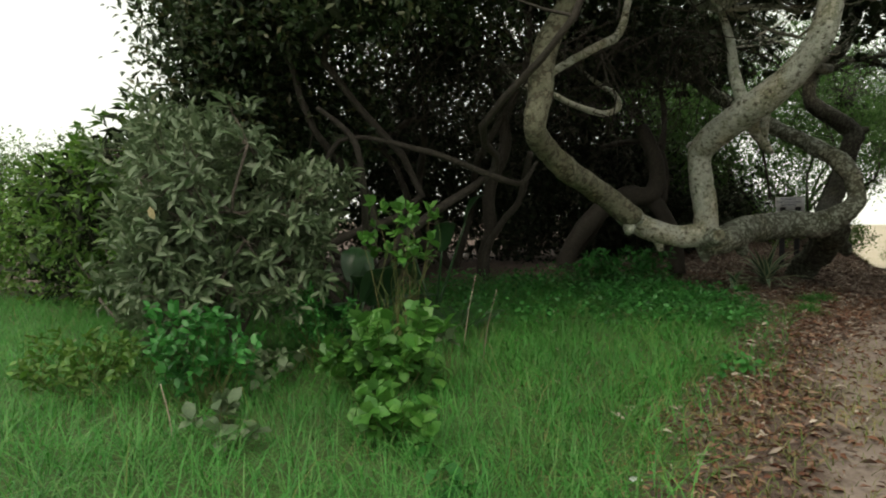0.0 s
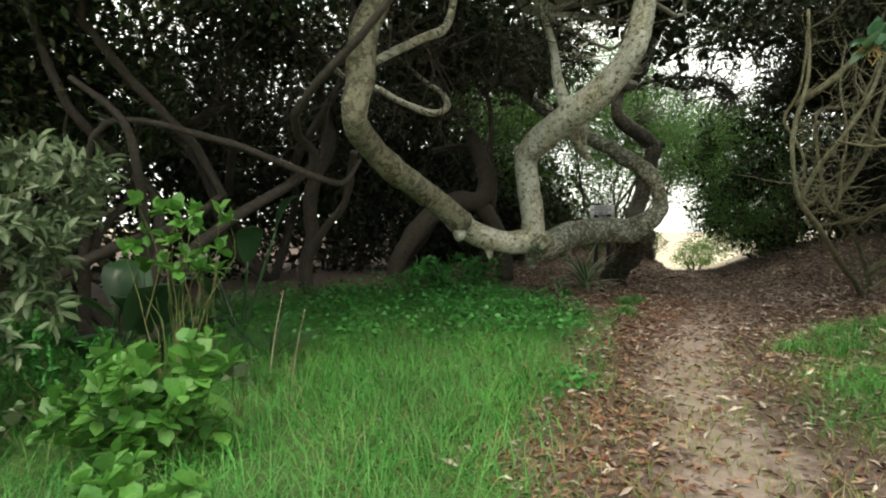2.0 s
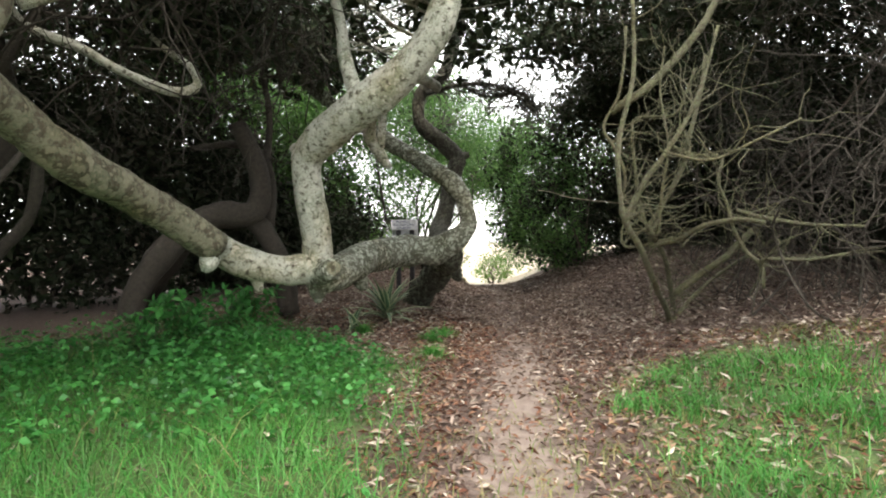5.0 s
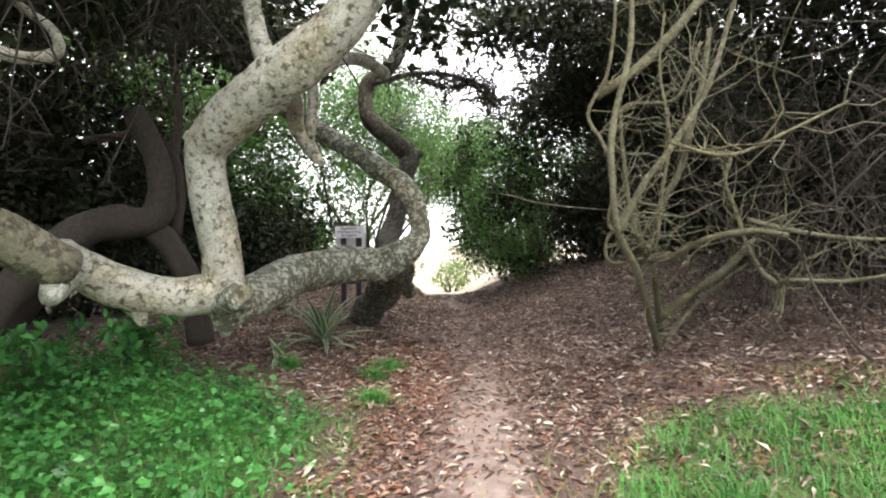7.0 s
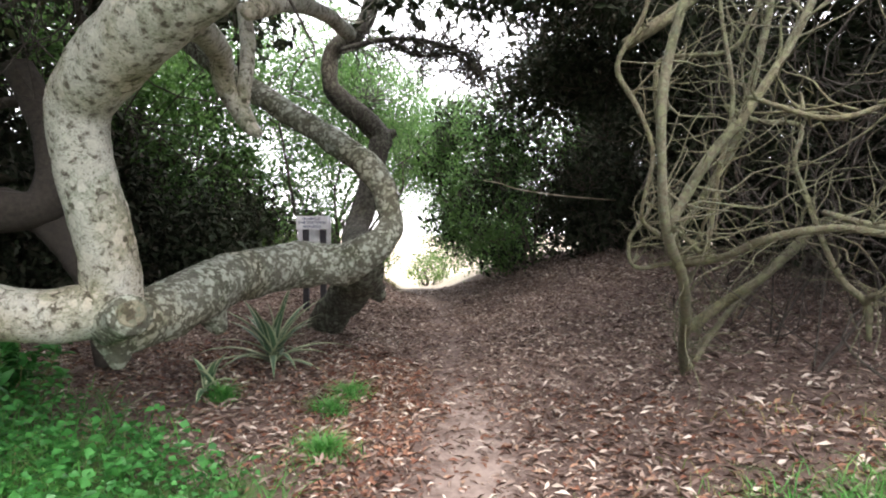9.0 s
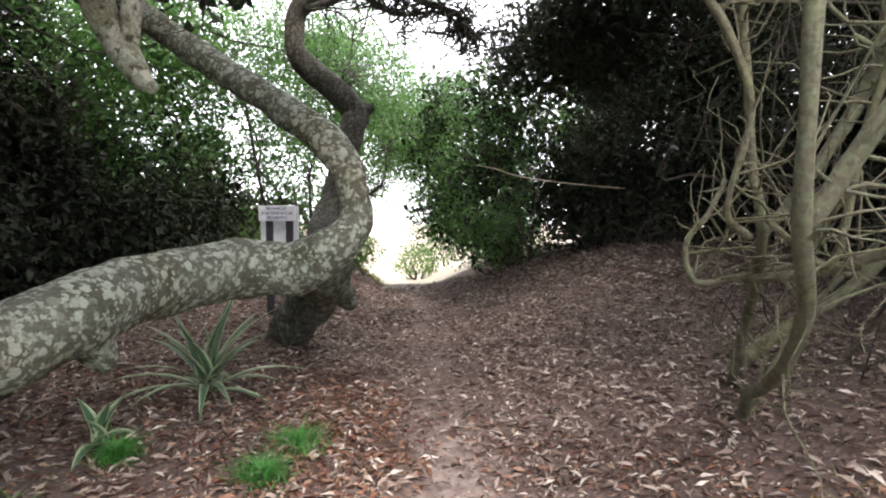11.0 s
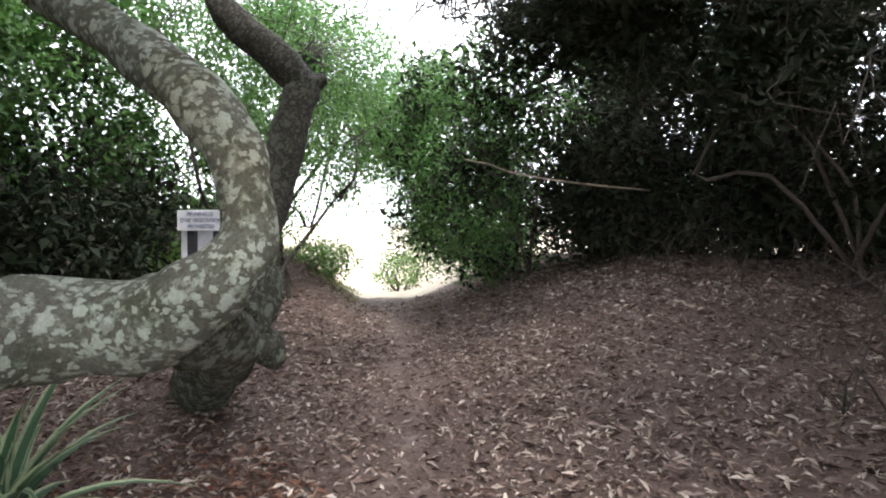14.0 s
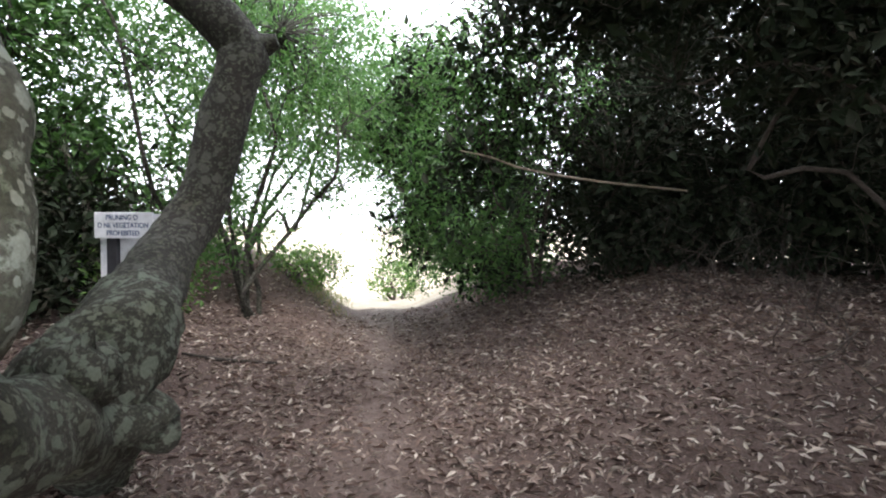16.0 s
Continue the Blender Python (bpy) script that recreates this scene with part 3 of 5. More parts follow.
DARK_TWIGS = [
    [(7.46, 11.26, 4.40, 0.058), (7.74, 10.59, 4.46, 0.040), (8.21, 10.15, 4.42, 0.032), (8.62, 9.77, 4.21, 0.024), (8.78, 9.60, 3.81, 0.016)],
    [(7.74, 10.59, 4.46, 0.032), (8.08, 10.26, 4.22, 0.024), (8.44, 9.93, 4.25, 0.024), (8.73, 9.66, 3.97, 0.016)]]
dark_tree()
thing("arched_tree", (2.45, 11.0, 0.4), "grey-brown trunk bowed in a low arch", "tree", [
    ("trunk", Build().tube([(2.3, 11.3, 0.2, 0.16)] + ARCH + [(4.1, 9.85, 0.55, 0.15)], 12, 6, 0.15).tube(ARCH_UP, 10, 5, 0.15).tube([(3.92, 10.2, 2.6, 0.06), (4.05, 10.4, 3.4, 0.05), (3.95, 10.6, 4.4, 0.035)], 8, 5, 0.2).mesh("trunk", [DIM_GREY_BARK]))])
for line in BACK_TRUNKS:
    x, y, z, r = line[0]
    gz = float(ground_z(x, y))
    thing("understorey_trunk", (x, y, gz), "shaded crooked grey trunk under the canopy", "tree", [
        ("trunk", Build().tube([(x, y, gz - 0.1, r * 1.2)] + line if z > gz + 0.2 else line, 9, 5, 0.18).mesh("trunk", [DIM_GREY_BARK]))], "trunks under the canopy")

# ---- the woods around: leafy masses ----
shrub("milkwood_tree", (-1.2, 7.4), [(-2.7, 6.9, 3.3, 0.9, 1.1, 1.2), (-1.7, 6.3, 4.2, 1.5, 1.1, 1.1), (0.0, 6.4, 4.6, 1.5, 1.2, 0.9), (-2.3, 7.4, 1.9, 0.8, 0.9, 1.3), (-1.6, 7.6, 2.9, 0.9, 0.9, 1.0), (0.9, 5.6, 4.5, 1.1, 0.8, 0.6), (-0.9, 5.5, 3.7, 0.9, 0.5, 0.5)],
      2300, 20, 0.13, 0.075, 0.036, LEAF_DARK, "dense milkwood with small dark leathery leaves", "tree", 6, 150, stem_r=0.07, bark=DIM_GREY_BARK, inner=3000)
WALL = [((-3.6, 10.6), [(-3.6, 10.4, 2.4, 1.6, 1.1, 2.5)]), ((-0.9, 11.8), [(-1.0, 11.6, 2.6, 1.7, 1.0, 3.0)]), ((1.2, 12.4), [(1.2, 12.2, 2.6, 1.7, 1.0, 3.0)]),
        ((3.0, 13.0), [(3.0, 12.9, 2.6, 1.5, 1.0, 2.9)]), ((4.6, 14.0), [(4.6, 14.0, 1.9, 1.2, 0.9, 2.0)])]
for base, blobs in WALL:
    shrub("thicket_tree", base, blobs, 560, 18, 0.17, 0.09, 0.045, LEAF_THICKET_SHADE, "dark evergreen thicket with crowded twigs", "tree", 4, 120, group="thicket behind the clearing", bark=DIM_GREY_BARK, inner=2800, stem_r=0.035)
BEHIND = [((-3.4, 13.0), [(-3.4, 13.0, 3.0, 2.0, 1.2, 3.2)]), ((-0.4, 14.4), [(-0.4, 14.4, 3.2, 2.0, 1.2, 3.4)]), ((2.4, 15.4), [(2.4, 15.4, 3.2, 1.8, 1.2, 3.4)])]
BEHIND += [((15.5, 10.7), [(15.4, 10.6, 1.7, 1.1, 1.6, 1.2)]), ((15.2, 7.3), [(15.0, 7.3, 1.7, 1.2, 1.5, 1.2)]), ((13.2, 4.6), [(13.0, 4.6, 1.6, 1.3, 1.4, 1.2)]), ((16.6, 15.4), [(16.6, 15.4, 2.4, 1.4, 1.4, 2.4)]), ((16.6, 12.6), [(16.6, 12.4, 3.2, 1.8, 2.0, 3.0)]), ((17.0, 9.2), [(16.8, 9.2, 3.6, 1.8, 2.0, 3.2)]), ((15.6, 5.8), [(15.4, 5.8, 3.6, 1.9, 2.0, 3.2)]),
           ((15.4, 11.4), [(15.3, 11.4, 5.0, 1.7, 1.6, 1.3)]), ((15.2, 8.6), [(15.0, 8.6, 5.2, 1.6, 1.6, 1.1)]), ((8.4, 18.6), [(8.4, 18.6, 1.7, 1.6, 1.0, 1.8)]), ((5.6, 17.6), [(5.6, 17.4, 2.4, 1.8, 1.2, 2.4)]), ((10.4, 19.8), [(10.4, 19.8, 1.3, 1.2, 0.9, 1.4)]),
           ((13.4, 2.4), [(13.2, 2.4, 3.4, 1.9, 2.0, 3.0)]), ((10.4, -0.4), [(10.2, -0.4, 3.2, 2.0, 1.8, 3.0)])]
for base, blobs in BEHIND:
    shrub("woodland_tree", base, blobs, 170, 18, 0.25, 0.13, 0.07, LEAF_THICKET_SHADE, "dark tree deeper in the coastal wood", "tree", 3, 40, group="wood behind the thickets", bark=DIM_GREY_BARK, inner=1900)
# Last two masses are out of view, added to shade the limbs.
shrub("canopy_tree", (0.2, 11.0), [(-1.2, 8.8, 5.4, 2.6, 2.6, 0.9), (2.0, 9.4, 5.7, 2.2, 2.4, 0.9), (-3.2, 9.0, 4.6, 1.4, 1.6, 1.2), (3.6, 11.6, 5.2, 1.6, 1.8, 0.9), (2.6, 9.8, 4.3, 1.5, 1.4, 0.7), (0.2, 9.4, 4.3, 1.6, 1.4, 0.7), (3.3, 6.5, 6.2, 1.5, 1.1, 0.6), (2.3, 5.6, 5.3, 1.2, 0.8, 0.5)], 1500, 18, 0.19, 0.10, 0.05, LEAF_DARK,
      "spreading evergreen crown closing over the clearing", "tree", 3, 150, stem_r=0.08, bark=DIM_GREY_BARK, inner=9000)
# Crown above the view, added to keep sky light off the bank.
shrub("canopy_tree", (13.6, 5.6), [(11.4, 6.8, 6.7, 2.0, 2.0, 0.9), (13.4, 9.4, 6.4, 1.5, 1.8, 0.9), (11.2, 4.4, 6.3, 2.0, 2.0, 0.9), (8.8, 4.6, 6.5, 1.9, 1.9, 0.8), (8.8, 2.6, 6.2, 1.9, 1.6, 0.9), (6.5, 3.2, 5.9, 1.4, 1.2, 0.6)], 700, 14, 0.24, 0.13, 0.06, LEAF_DARK,
      "unseen high evergreen crown added to shade the bank", "tree", 3, 24, stem_r=0.09, bark=DIM_GREY_BARK, inner=4500)
shrub("green_tree", (6.2, 15.2), [(5.4, 14.8, 3.9, 1.5, 1.0, 1.5), (7.0, 15.6, 4.9, 1.5, 1.1, 1.5), (5.6, 15.0, 2.6, 1.2, 0.8, 1.2), (4.2, 14.4, 5.0, 1.3, 1.0, 1.4), (7.6, 15.8, 3.0, 0.8, 0.8, 1.0)], 1600, 22, 0.16, 0.09, 0.04, LEAF_GREEN,
      "sunlit green tree beyond the twisted trunks", "tree", 5, 260, bark=DARK_BARK, inner=3000, inner_mat=LEAF_GREEN)
shrub("green_tree", (10.6, 17.0), [(8.9, 16.2, 4.0, 1.4, 1.0, 1.6), (10.8, 16.8, 4.9, 1.5, 1.1, 1.7), (12.4, 18.2, 5.3, 1.5, 1.2, 1.9), (9.6, 16.4, 2.3, 1.0, 0.8, 0.9), (14.2, 17.4, 4.6, 1.3, 1.2, 1.2), (15.4, 18.8, 4.4, 1.4, 1.3, 1.3)], 1600, 22, 0.17, 0.09, 0.04, LEAF_GREEN,
      "tall light green tree closing the view along the path", "tree", 5, 200, bark=DARK_BARK, inner=500)
shrub("low_thicket", (5.8, 13.9), [(6.2, 13.9, 1.4, 1.1, 0.6, 1.15), (4.9, 14.2, 1.5, 1.2, 0.7, 1.3), (7.0, 14.3, 1.2, 0.7, 0.6, 0.75), (3.9, 13.0, 1.5, 0.9, 0.6, 1.2), (7.7, 15.0, 1.6, 0.8, 0.6, 1.3), (6.5, 15.1, 2.0, 1.0, 0.6, 1.5)], 1200, 20, 0.13, 0.065, 0.028, LEAF_THICKET_SHADE, "dark shrub standing behind the sign", "shrub", 6, 160, inner=4200)
shrub("low_thicket", (8.3, 14.4), [(8.2, 14.6, 1.0, 0.7, 0.6, 0.7)], 200, 20, 0.13, 0.07, 0.03, LEAF_BRAMBLE, "bright leafy scrub growing behind the dark trunk", "shrub", 4, 60)
shrub("gap_tree", (9.65, 14.5), [(9.3, 14.6, 3.1, 1.0, 1.0, 0.7), (10.3, 14.3, 4.7, 1.4, 1.2, 1.0), (8.6, 14.8, 4.5, 1.3, 1.1, 1.2), (10.5, 13.9, 3.3, 0.6, 0.6, 0.6), (9.4, 14.6, 1.9, 0.7, 0.7, 0.5), (9.6, 15.4, 6.0, 1.6, 1.3, 1.0), (11.3, 15.3, 3.7, 1.0, 0.9, 0.9), (12.4, 16.2, 3.9, 1.0, 1.0, 0.9), (13.4, 16.4, 3.9, 0.9, 0.9, 0.8), (13.0, 17.0, 5.5, 1.2, 1.1, 1.1), (10.9, 14.6, 2.6, 0.7, 0.7, 0.45), (10.2, 14.7, 2.7, 0.9, 0.8, 0.7), (9.0, 15.0, 1.6, 0.7, 0.6, 0.5)], 1750, 24, 0.15, 0.07, 0.03, LEAF_GREEN,
      "slender tree with airy green leaves beside the path", "tree", 5, 220, stem_r=0.045, bark=DARK_BARK)
shrub("path_bush", (13.2, 12.4), [(11.6, 12.1, 2.5, 1.0, 1.0, 1.2), (12.4, 13.3, 2.9, 1.2, 1.2, 1.5), (13.0, 14.6, 2.1, 1.0, 1.0, 1.3), (12.6, 14.6, 3.5, 0.9, 0.9, 0.9), (12.6, 12.0, 3.6, 1.2, 1.2, 0.9), (14.6, 15.8, 2.2, 1.2, 1.2, 1.5), (13.2, 12.9, 1.3, 1.1, 1.1, 0.7), (14.6, 14.6, 1.3, 1.1, 1.1, 0.8), (11.9, 13.3, 4.1, 0.9, 0.9, 0.7), (11.5, 11.8, 4.0, 0.9, 0.9, 0.8), (12.8, 14.4, 4.6, 0.8, 0.8, 0.6)], 2800, 20, 0.13, 0.062, 0.026, LEAF_GREEN,
      "large green bush leaning over the path", "shrub", 8, 260, stem_r=0.035, inner=3000)
shrub("far_bush", (16.2, 19.1), [(16.0, 19.2, 0.45, 0.8, 0.7, 0.6), (17.1, 19.4, 0.6, 0.8, 0.7, 0.7)], 300, 24, 0.10, 0.06, 0.03, LEAF_BRAMBLE, "low bright green bush at the end of the path", "shrub", 3, 30)
shrub("far_bush", (11.3, 16.3), [(11.3, 16.3, 1.05, 0.6, 0.6, 0.4)], 110, 24, 0.10, 0.06, 0.03, LEAF_BRAMBLE, "low green bush on the bank", "shrub", 3, 30)
shrub("far_bush", (12.6, 17.6), [(12.4, 17.5, 1.0, 0.8, 0.8, 0.5)], 160, 24, 0.10, 0.06, 0.03, LEAF_BRAMBLE, "low green bush on the bank", "shrub", 3, 30)
# The last one is out of view, added to shade the bare bush.
RIGHT = [((13.9, 11.2), [(13.8, 11.0, 2.5, 1.5, 1.5, 2.0)]), ((14.2, 8.8), [(14.1, 8.8, 2.6, 1.5, 1.7, 2.2)]), ((13.0, 6.2), [(12.9, 6.2, 2.6, 1.6, 1.7, 2.2)]),
         ((11.2, 3.9), [(11.1, 4.0, 2.6, 1.6, 1.7, 2.2)]), ((9.2, 2.0), [(9.1, 2.1, 2.7, 1.5, 1.4, 2.3)]), ((7.4, 0.6), [(7.2, 0.6, 2.9, 1.5, 1.2, 2.4)])]
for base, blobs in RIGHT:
    shrub("thicket_tree", base, blobs, 800, 18, 0.17, 0.075, 0.026, LEAF_THICKET_SHADE, "dark tangled thicket on the bank above the path", "tree", 8, 150, group="thicket on the bank", stem_r=0.035, bark=TWIG, inner=3300)
shrub("overhanging_tree", (12.4, 7.2), [(11.4, 8.6, 5.0, 2.0, 2.0, 1.0), (9.9, 5.4, 4.9, 1.8, 1.8, 1.0), (11.4, 9.9, 4.4, 1.2, 1.2, 1.0), (7.9, 3.8, 4.7, 1.4, 1.4, 0.8), (12.0, 8.2, 3.6, 1.3, 1.5, 1.0), (10.4, 5.6, 3.6, 1.2, 1.4, 0.9), (9.6, 8.8, 5.3, 1.3, 1.3, 0.8), (8.7, 9.4, 5.1, 0.9, 0.9, 0.6), (11.3, 10.8, 4.5, 0.9, 0.9, 0.7), (10.8, 9.8, 4.6, 0.9, 0.9, 0.7), (8.2, 6.2, 4.6, 1.3, 1.2, 0.7), (7.0, 7.0, 5.1, 1.2, 1.0, 0.6)], 3000, 18, 0.17, 0.07, 0.026, LEAF_THICKET_SHADE,
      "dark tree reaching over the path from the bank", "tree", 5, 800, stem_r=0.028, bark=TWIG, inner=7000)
HEDGE = [((-6.0, 9.2), [(-6.0, 9.2, 1.2, 1.5, 1.0, 1.35)]), ((-8.6, 10.2), [(-8.6, 10.2, 1.4, 1.9, 1.2, 1.6)]), ((-4.3, 8.6), [(-4.4, 8.2, 1.0, 1.0, 0.8, 1.2)])]
for base, blobs in HEDGE:
    shrub("bramble_hedge", base, blobs, 460, 22, 0.13, 0.065, 0.038, LEAF_BRAMBLE, "bright green bramble scrub in a dense bank", "hedge", 4, 60, group="bramble bank", stem_r=0.02, inner=600)
shrub("far_scrub", (-10, 15), [(-10, 15, 2.0, 3.0, 1.5, 1.6), (-6.2, 13.4, 2.0, 2.0, 1.4, 1.6), (-4.6, 11.5, 2.4, 1.2, 1.2, 1.4)], 800, 22, 0.2, 0.09, 0.045, LEAF_GREY, "grey-green coastal scrub in the distance", "shrub", 4, 40, inner=900)
shrub("grey_shrub", (-3.6, 6.7), [(-3.5, 6.5, 2.1, 0.7, 0.6, 0.7), (-4.5, 7.4, 1.6, 0.8, 0.6, 0.9), (-3.1, 6.3, 1.3, 0.6, 0.5, 0.9), (-5.2, 8.2, 1.9, 0.8, 0.7, 0.6)], 520, 14, 0.12, 0.11, 0.036, LEAF_BRAMBLE,
      "tall leafy scrub with narrow green leaves", "shrub", 7, 120, rosette=True, stem_r=0.022, inner=900)
shrub("grey_shrub", (-2.0, 4.9), [(-2.0, 4.6, 1.6, 0.6, 0.5, 0.7), (-1.4, 4.7, 1.25, 0.45, 0.4, 0.65), (-2.5, 4.9, 1.15, 0.45, 0.5, 0.75), (-2.0, 4.45, 0.85, 0.5, 0.35, 0.45), (-2.6, 5.4, 2.0, 0.6, 0.5, 0.6), (-1.2, 5.2, 1.7, 0.35, 0.4, 0.35), (-1.55, 4.5, 2.0, 0.2, 0.2, 0.45)], 640, 12, 0.12, 0.12, 0.036, LEAF_GREY,
      "shrub with whorls of long grey-green leaves", "shrub", 9, 220, detail=2, rosette=True, stem_r=0.025, shell=0.35)


def hanging_twigs():
    """Dead brown twigs hanging from the crowns over the shaded clearing."""
    b = Build()
    for k in range(190):
        s = np.array([-2.2 + 6.4 * rng.random(), 7.4 + 2.6 * rng.random(), 4.6 - 0.8 * rng.random()])
        e = s + np.array([rng.normal() * 0.7, rng.normal() * 0.5, -0.4 - 1.7 * rng.random() ** 1.5])
        line = bough(s, e, 0.012, 0.003, 0.12, 5)
        b.tube(line, 4, 2, cap=False)
        for j in range(3):
            i = rng.integers(1, len(line))
            b.tube(bough(line[i, :3], line[i, :3] + unit(1)[0] * 0.4 - (0, 0, 0.12), 0.005, 0.002, 0.12, 3), 3, 2, cap=False)
    # Twigs take the darkened grey bark; their shade is in the colour.
    return tagged(new("hanging_twigs", b.mesh("hanging_twigs", [DIM_GREY_BARK])), "dead brown twigs hanging under the dark crowns", "twigs", kind="stuff")


hanging_twigs()


# ---- dead bare bush on the bank ----
BARE = [
    [(7.98, 6.41, 0.58, 0.045), (7.60, 6.23, 0.98, 0.042), (7.12, 6.01, 1.35, 0.037), (6.38, 5.75, 1.70, 0.031), (6.30, 5.77, 1.98, 0.028), (6.24, 5.77, 2.26, 0.025), (6.22, 5.79, 2.61, 0.025), (6.26, 5.76, 2.77, 0.023), (6.35, 5.41, 2.75, 0.019), (6.34, 5.28, 2.91, 0.019), (6.33, 5.17, 3.15, 0.018)],
    [(6.49, 5.79, 1.66, 0.026), (6.54, 5.61, 1.95, 0.033), (6.58, 5.45, 2.26, 0.039), (6.55, 5.35, 2.58, 0.034), (6.64, 5.29, 2.99, 0.031), (6.68, 5.26, 3.36, 0.027)]]
BARE += [
    [(6.12, 5.72, 1.68, 0.024), (5.95, 5.74, 1.79, 0.016), (5.91, 5.65, 2.13, 0.019), (5.84, 5.71, 2.40, 0.023), (5.76, 5.79, 2.63, 0.023), (5.79, 5.64, 2.90, 0.019), (5.83, 5.60, 3.23, 0.019), (5.85, 5.59, 3.57, 0.015)],
    [(7.73, 6.27, 0.83, 0.066), (7.88, 6.01, 1.08, 0.060), (8.02, 5.75, 1.31, 0.059), (8.15, 5.50, 1.62, 0.052), (8.39, 5.29, 1.88, 0.042)]]
BARE += [
    [(6.77, 5.94, 1.45, 0.032), (6.71, 5.59, 1.52, 0.035), (6.62, 5.27, 1.65, 0.036), (6.67, 4.96, 1.71, 0.031), (6.66, 4.69, 1.67, 0.029)],
    [(6.64, 6.00, 1.94, 0.016), (6.53, 6.03, 1.78, 0.020), (6.50, 6.12, 1.64, 0.020), (6.47, 6.07, 1.46, 0.020), (6.71, 5.99, 1.46, 0.024), (6.87, 5.70, 1.54, 0.023)]]
BARE += [
    [(6.16, 5.68, 1.76, 0.016), (6.15, 5.55, 1.64, 0.020), (6.13, 5.44, 1.60, 0.019), (6.08, 5.36, 2.01, 0.019), (6.04, 5.27, 2.40, 0.018), (5.99, 5.32, 2.90, 0.014), (6.03, 5.30, 3.33, 0.014)],
    [(6.43, 5.46, 2.46, 0.016), (6.57, 5.32, 2.36, 0.020), (6.77, 5.15, 2.33, 0.020), (6.74, 5.17, 2.11, 0.020), (6.80, 5.11, 1.87, 0.024), (6.75, 5.02, 1.63, 0.023), (6.83, 4.94, 1.40, 0.027), (6.93, 4.84, 1.26, 0.031), (6.95, 4.83, 1.04, 0.020)]]
BARE += [
    [(6.93, 4.84, 1.26, 0.023), (6.86, 4.77, 1.33, 0.023), (6.94, 4.43, 1.33, 0.022), (6.98, 4.13, 1.39, 0.017)],
    [(6.86, 5.05, 1.81, 0.024), (6.95, 4.83, 1.73, 0.027), (7.07, 4.45, 1.65, 0.022), (7.30, 4.11, 1.63, 0.018)]]
BARE += [
    [(5.48, 5.00, 2.27, 0.014), (5.78, 4.74, 2.18, 0.018), (5.98, 4.45, 2.32, 0.014), (6.24, 4.22, 2.49, 0.011)],
    [(5.99, 5.87, 2.82, 0.051), (6.30, 5.60, 3.11, 0.057), (6.66, 5.30, 3.64, 0.050), (6.94, 5.17, 4.20, 0.050)]]
BARE += [
    [(7.62, 6.22, 0.42, 0.050), (7.25, 6.07, 0.74, 0.048), (6.88, 5.90, 0.88, 0.046), (6.35, 5.65, 1.14, 0.044), (5.90, 5.47, 1.43, 0.040), (5.56, 5.40, 1.70, 0.038), (5.42, 5.36, 2.02, 0.030), (5.38, 5.33, 2.40, 0.034), (5.46, 5.24, 2.95, 0.028), (5.40, 5.20, 3.60, 0.022)],
    [(5.56, 5.40, 1.70, 0.040), (5.58, 5.22, 2.02, 0.036), (5.64, 5.04, 2.27, 0.030), (5.80, 4.86, 2.70, 0.026), (5.86, 4.70, 3.30, 0.020)],
    [(7.45, 6.15, 0.50, 0.036), (8.0, 6.10, 0.86, 0.036), (8.64, 6.05, 1.14, 0.034), (9.78, 5.87, 1.58, 0.028)]]


def bare_bush():
    big, fine, shade = Build(), Build(), Build()
    for line in BARE:
        big.tube([(a, b, c, 0.72 * r) for a, b, c, r in line], 8, 5, 0.12)
        a = np.array(line)
        for k in range(5 * len(line)):
            i = rng.integers(0, len(a) - 1)
            s = a[i, :3] + rng.random() * (a[i + 1, :3] - a[i, :3])
            e = s + unit(1)[0] * (0.2 + 0.6 * rng.random() ** 1.5) + (0.08, -0.05, 0.15)
            if e[2] > ground_z(e[0], e[1]) + 0.15 and path_offset(e[0], e[1]) > 0.95:
                fine.tube(bough(s, e, 0.004 + 0.005 * rng.random() ** 2, 0.002, 0.05, 4), 4, 2, cap=False)
    for k in range(85):
        x, y = 6.7 + 2.4 * rng.random(), 3.2 + 3.4 * rng.random()
        if path_offset(x, y) < 2.4:
            continue
        top = (x + rng.normal() * 0.6 - 0.3, y + rng.normal() * 0.6, 2.4 + 2.4 * rng.random())
        if path_offset(top[0], top[1]) < 2.0:
            continue
        line = bough((x, y, float(ground_z(x, y)) - 0.05), top, 0.006 + 0.012 * rng.random() ** 2, 0.003, 0.10, 6)
        shade.tube(line, 5, 3, cap=False)
        for j in range(9):
            i = rng.integers(2, len(line))
            e = line[i, :3] + unit(1)[0] * (0.25 + 0.6 * rng.random())
            if path_offset(e[0], e[1]) > 0.95 and e[2] > ground_z(e[0], e[1]) + 0.15:
                shade.tube(bough(line[i, :3], e, 0.0045, 0.002, 0.10, 4), 3, 2, cap=False)
    return thing("bare_bush", (7.98, 6.42, 0.6), "leafless bush of pale tangled branches", "bush", [("branches", big.mesh("branches", [DEAD_WOOD])), ("twigs", fine.mesh("twigs", [DEAD_WOOD])), ("thin_stems", shade.mesh("thin_stems", [DIM_GREY_BARK]))])


bare_bush()

# ---- grass, groundcover and fallen leaves ----


def scatter(n, x0, x1, y0, y1, chance):
    x, y = x0 + (x1 - x0) * rng.random(n), y0 + (y1 - y0) * rng.random(n)
    keep = rng.random(n) < chance(x, y)
    return x[keep], y[keep]


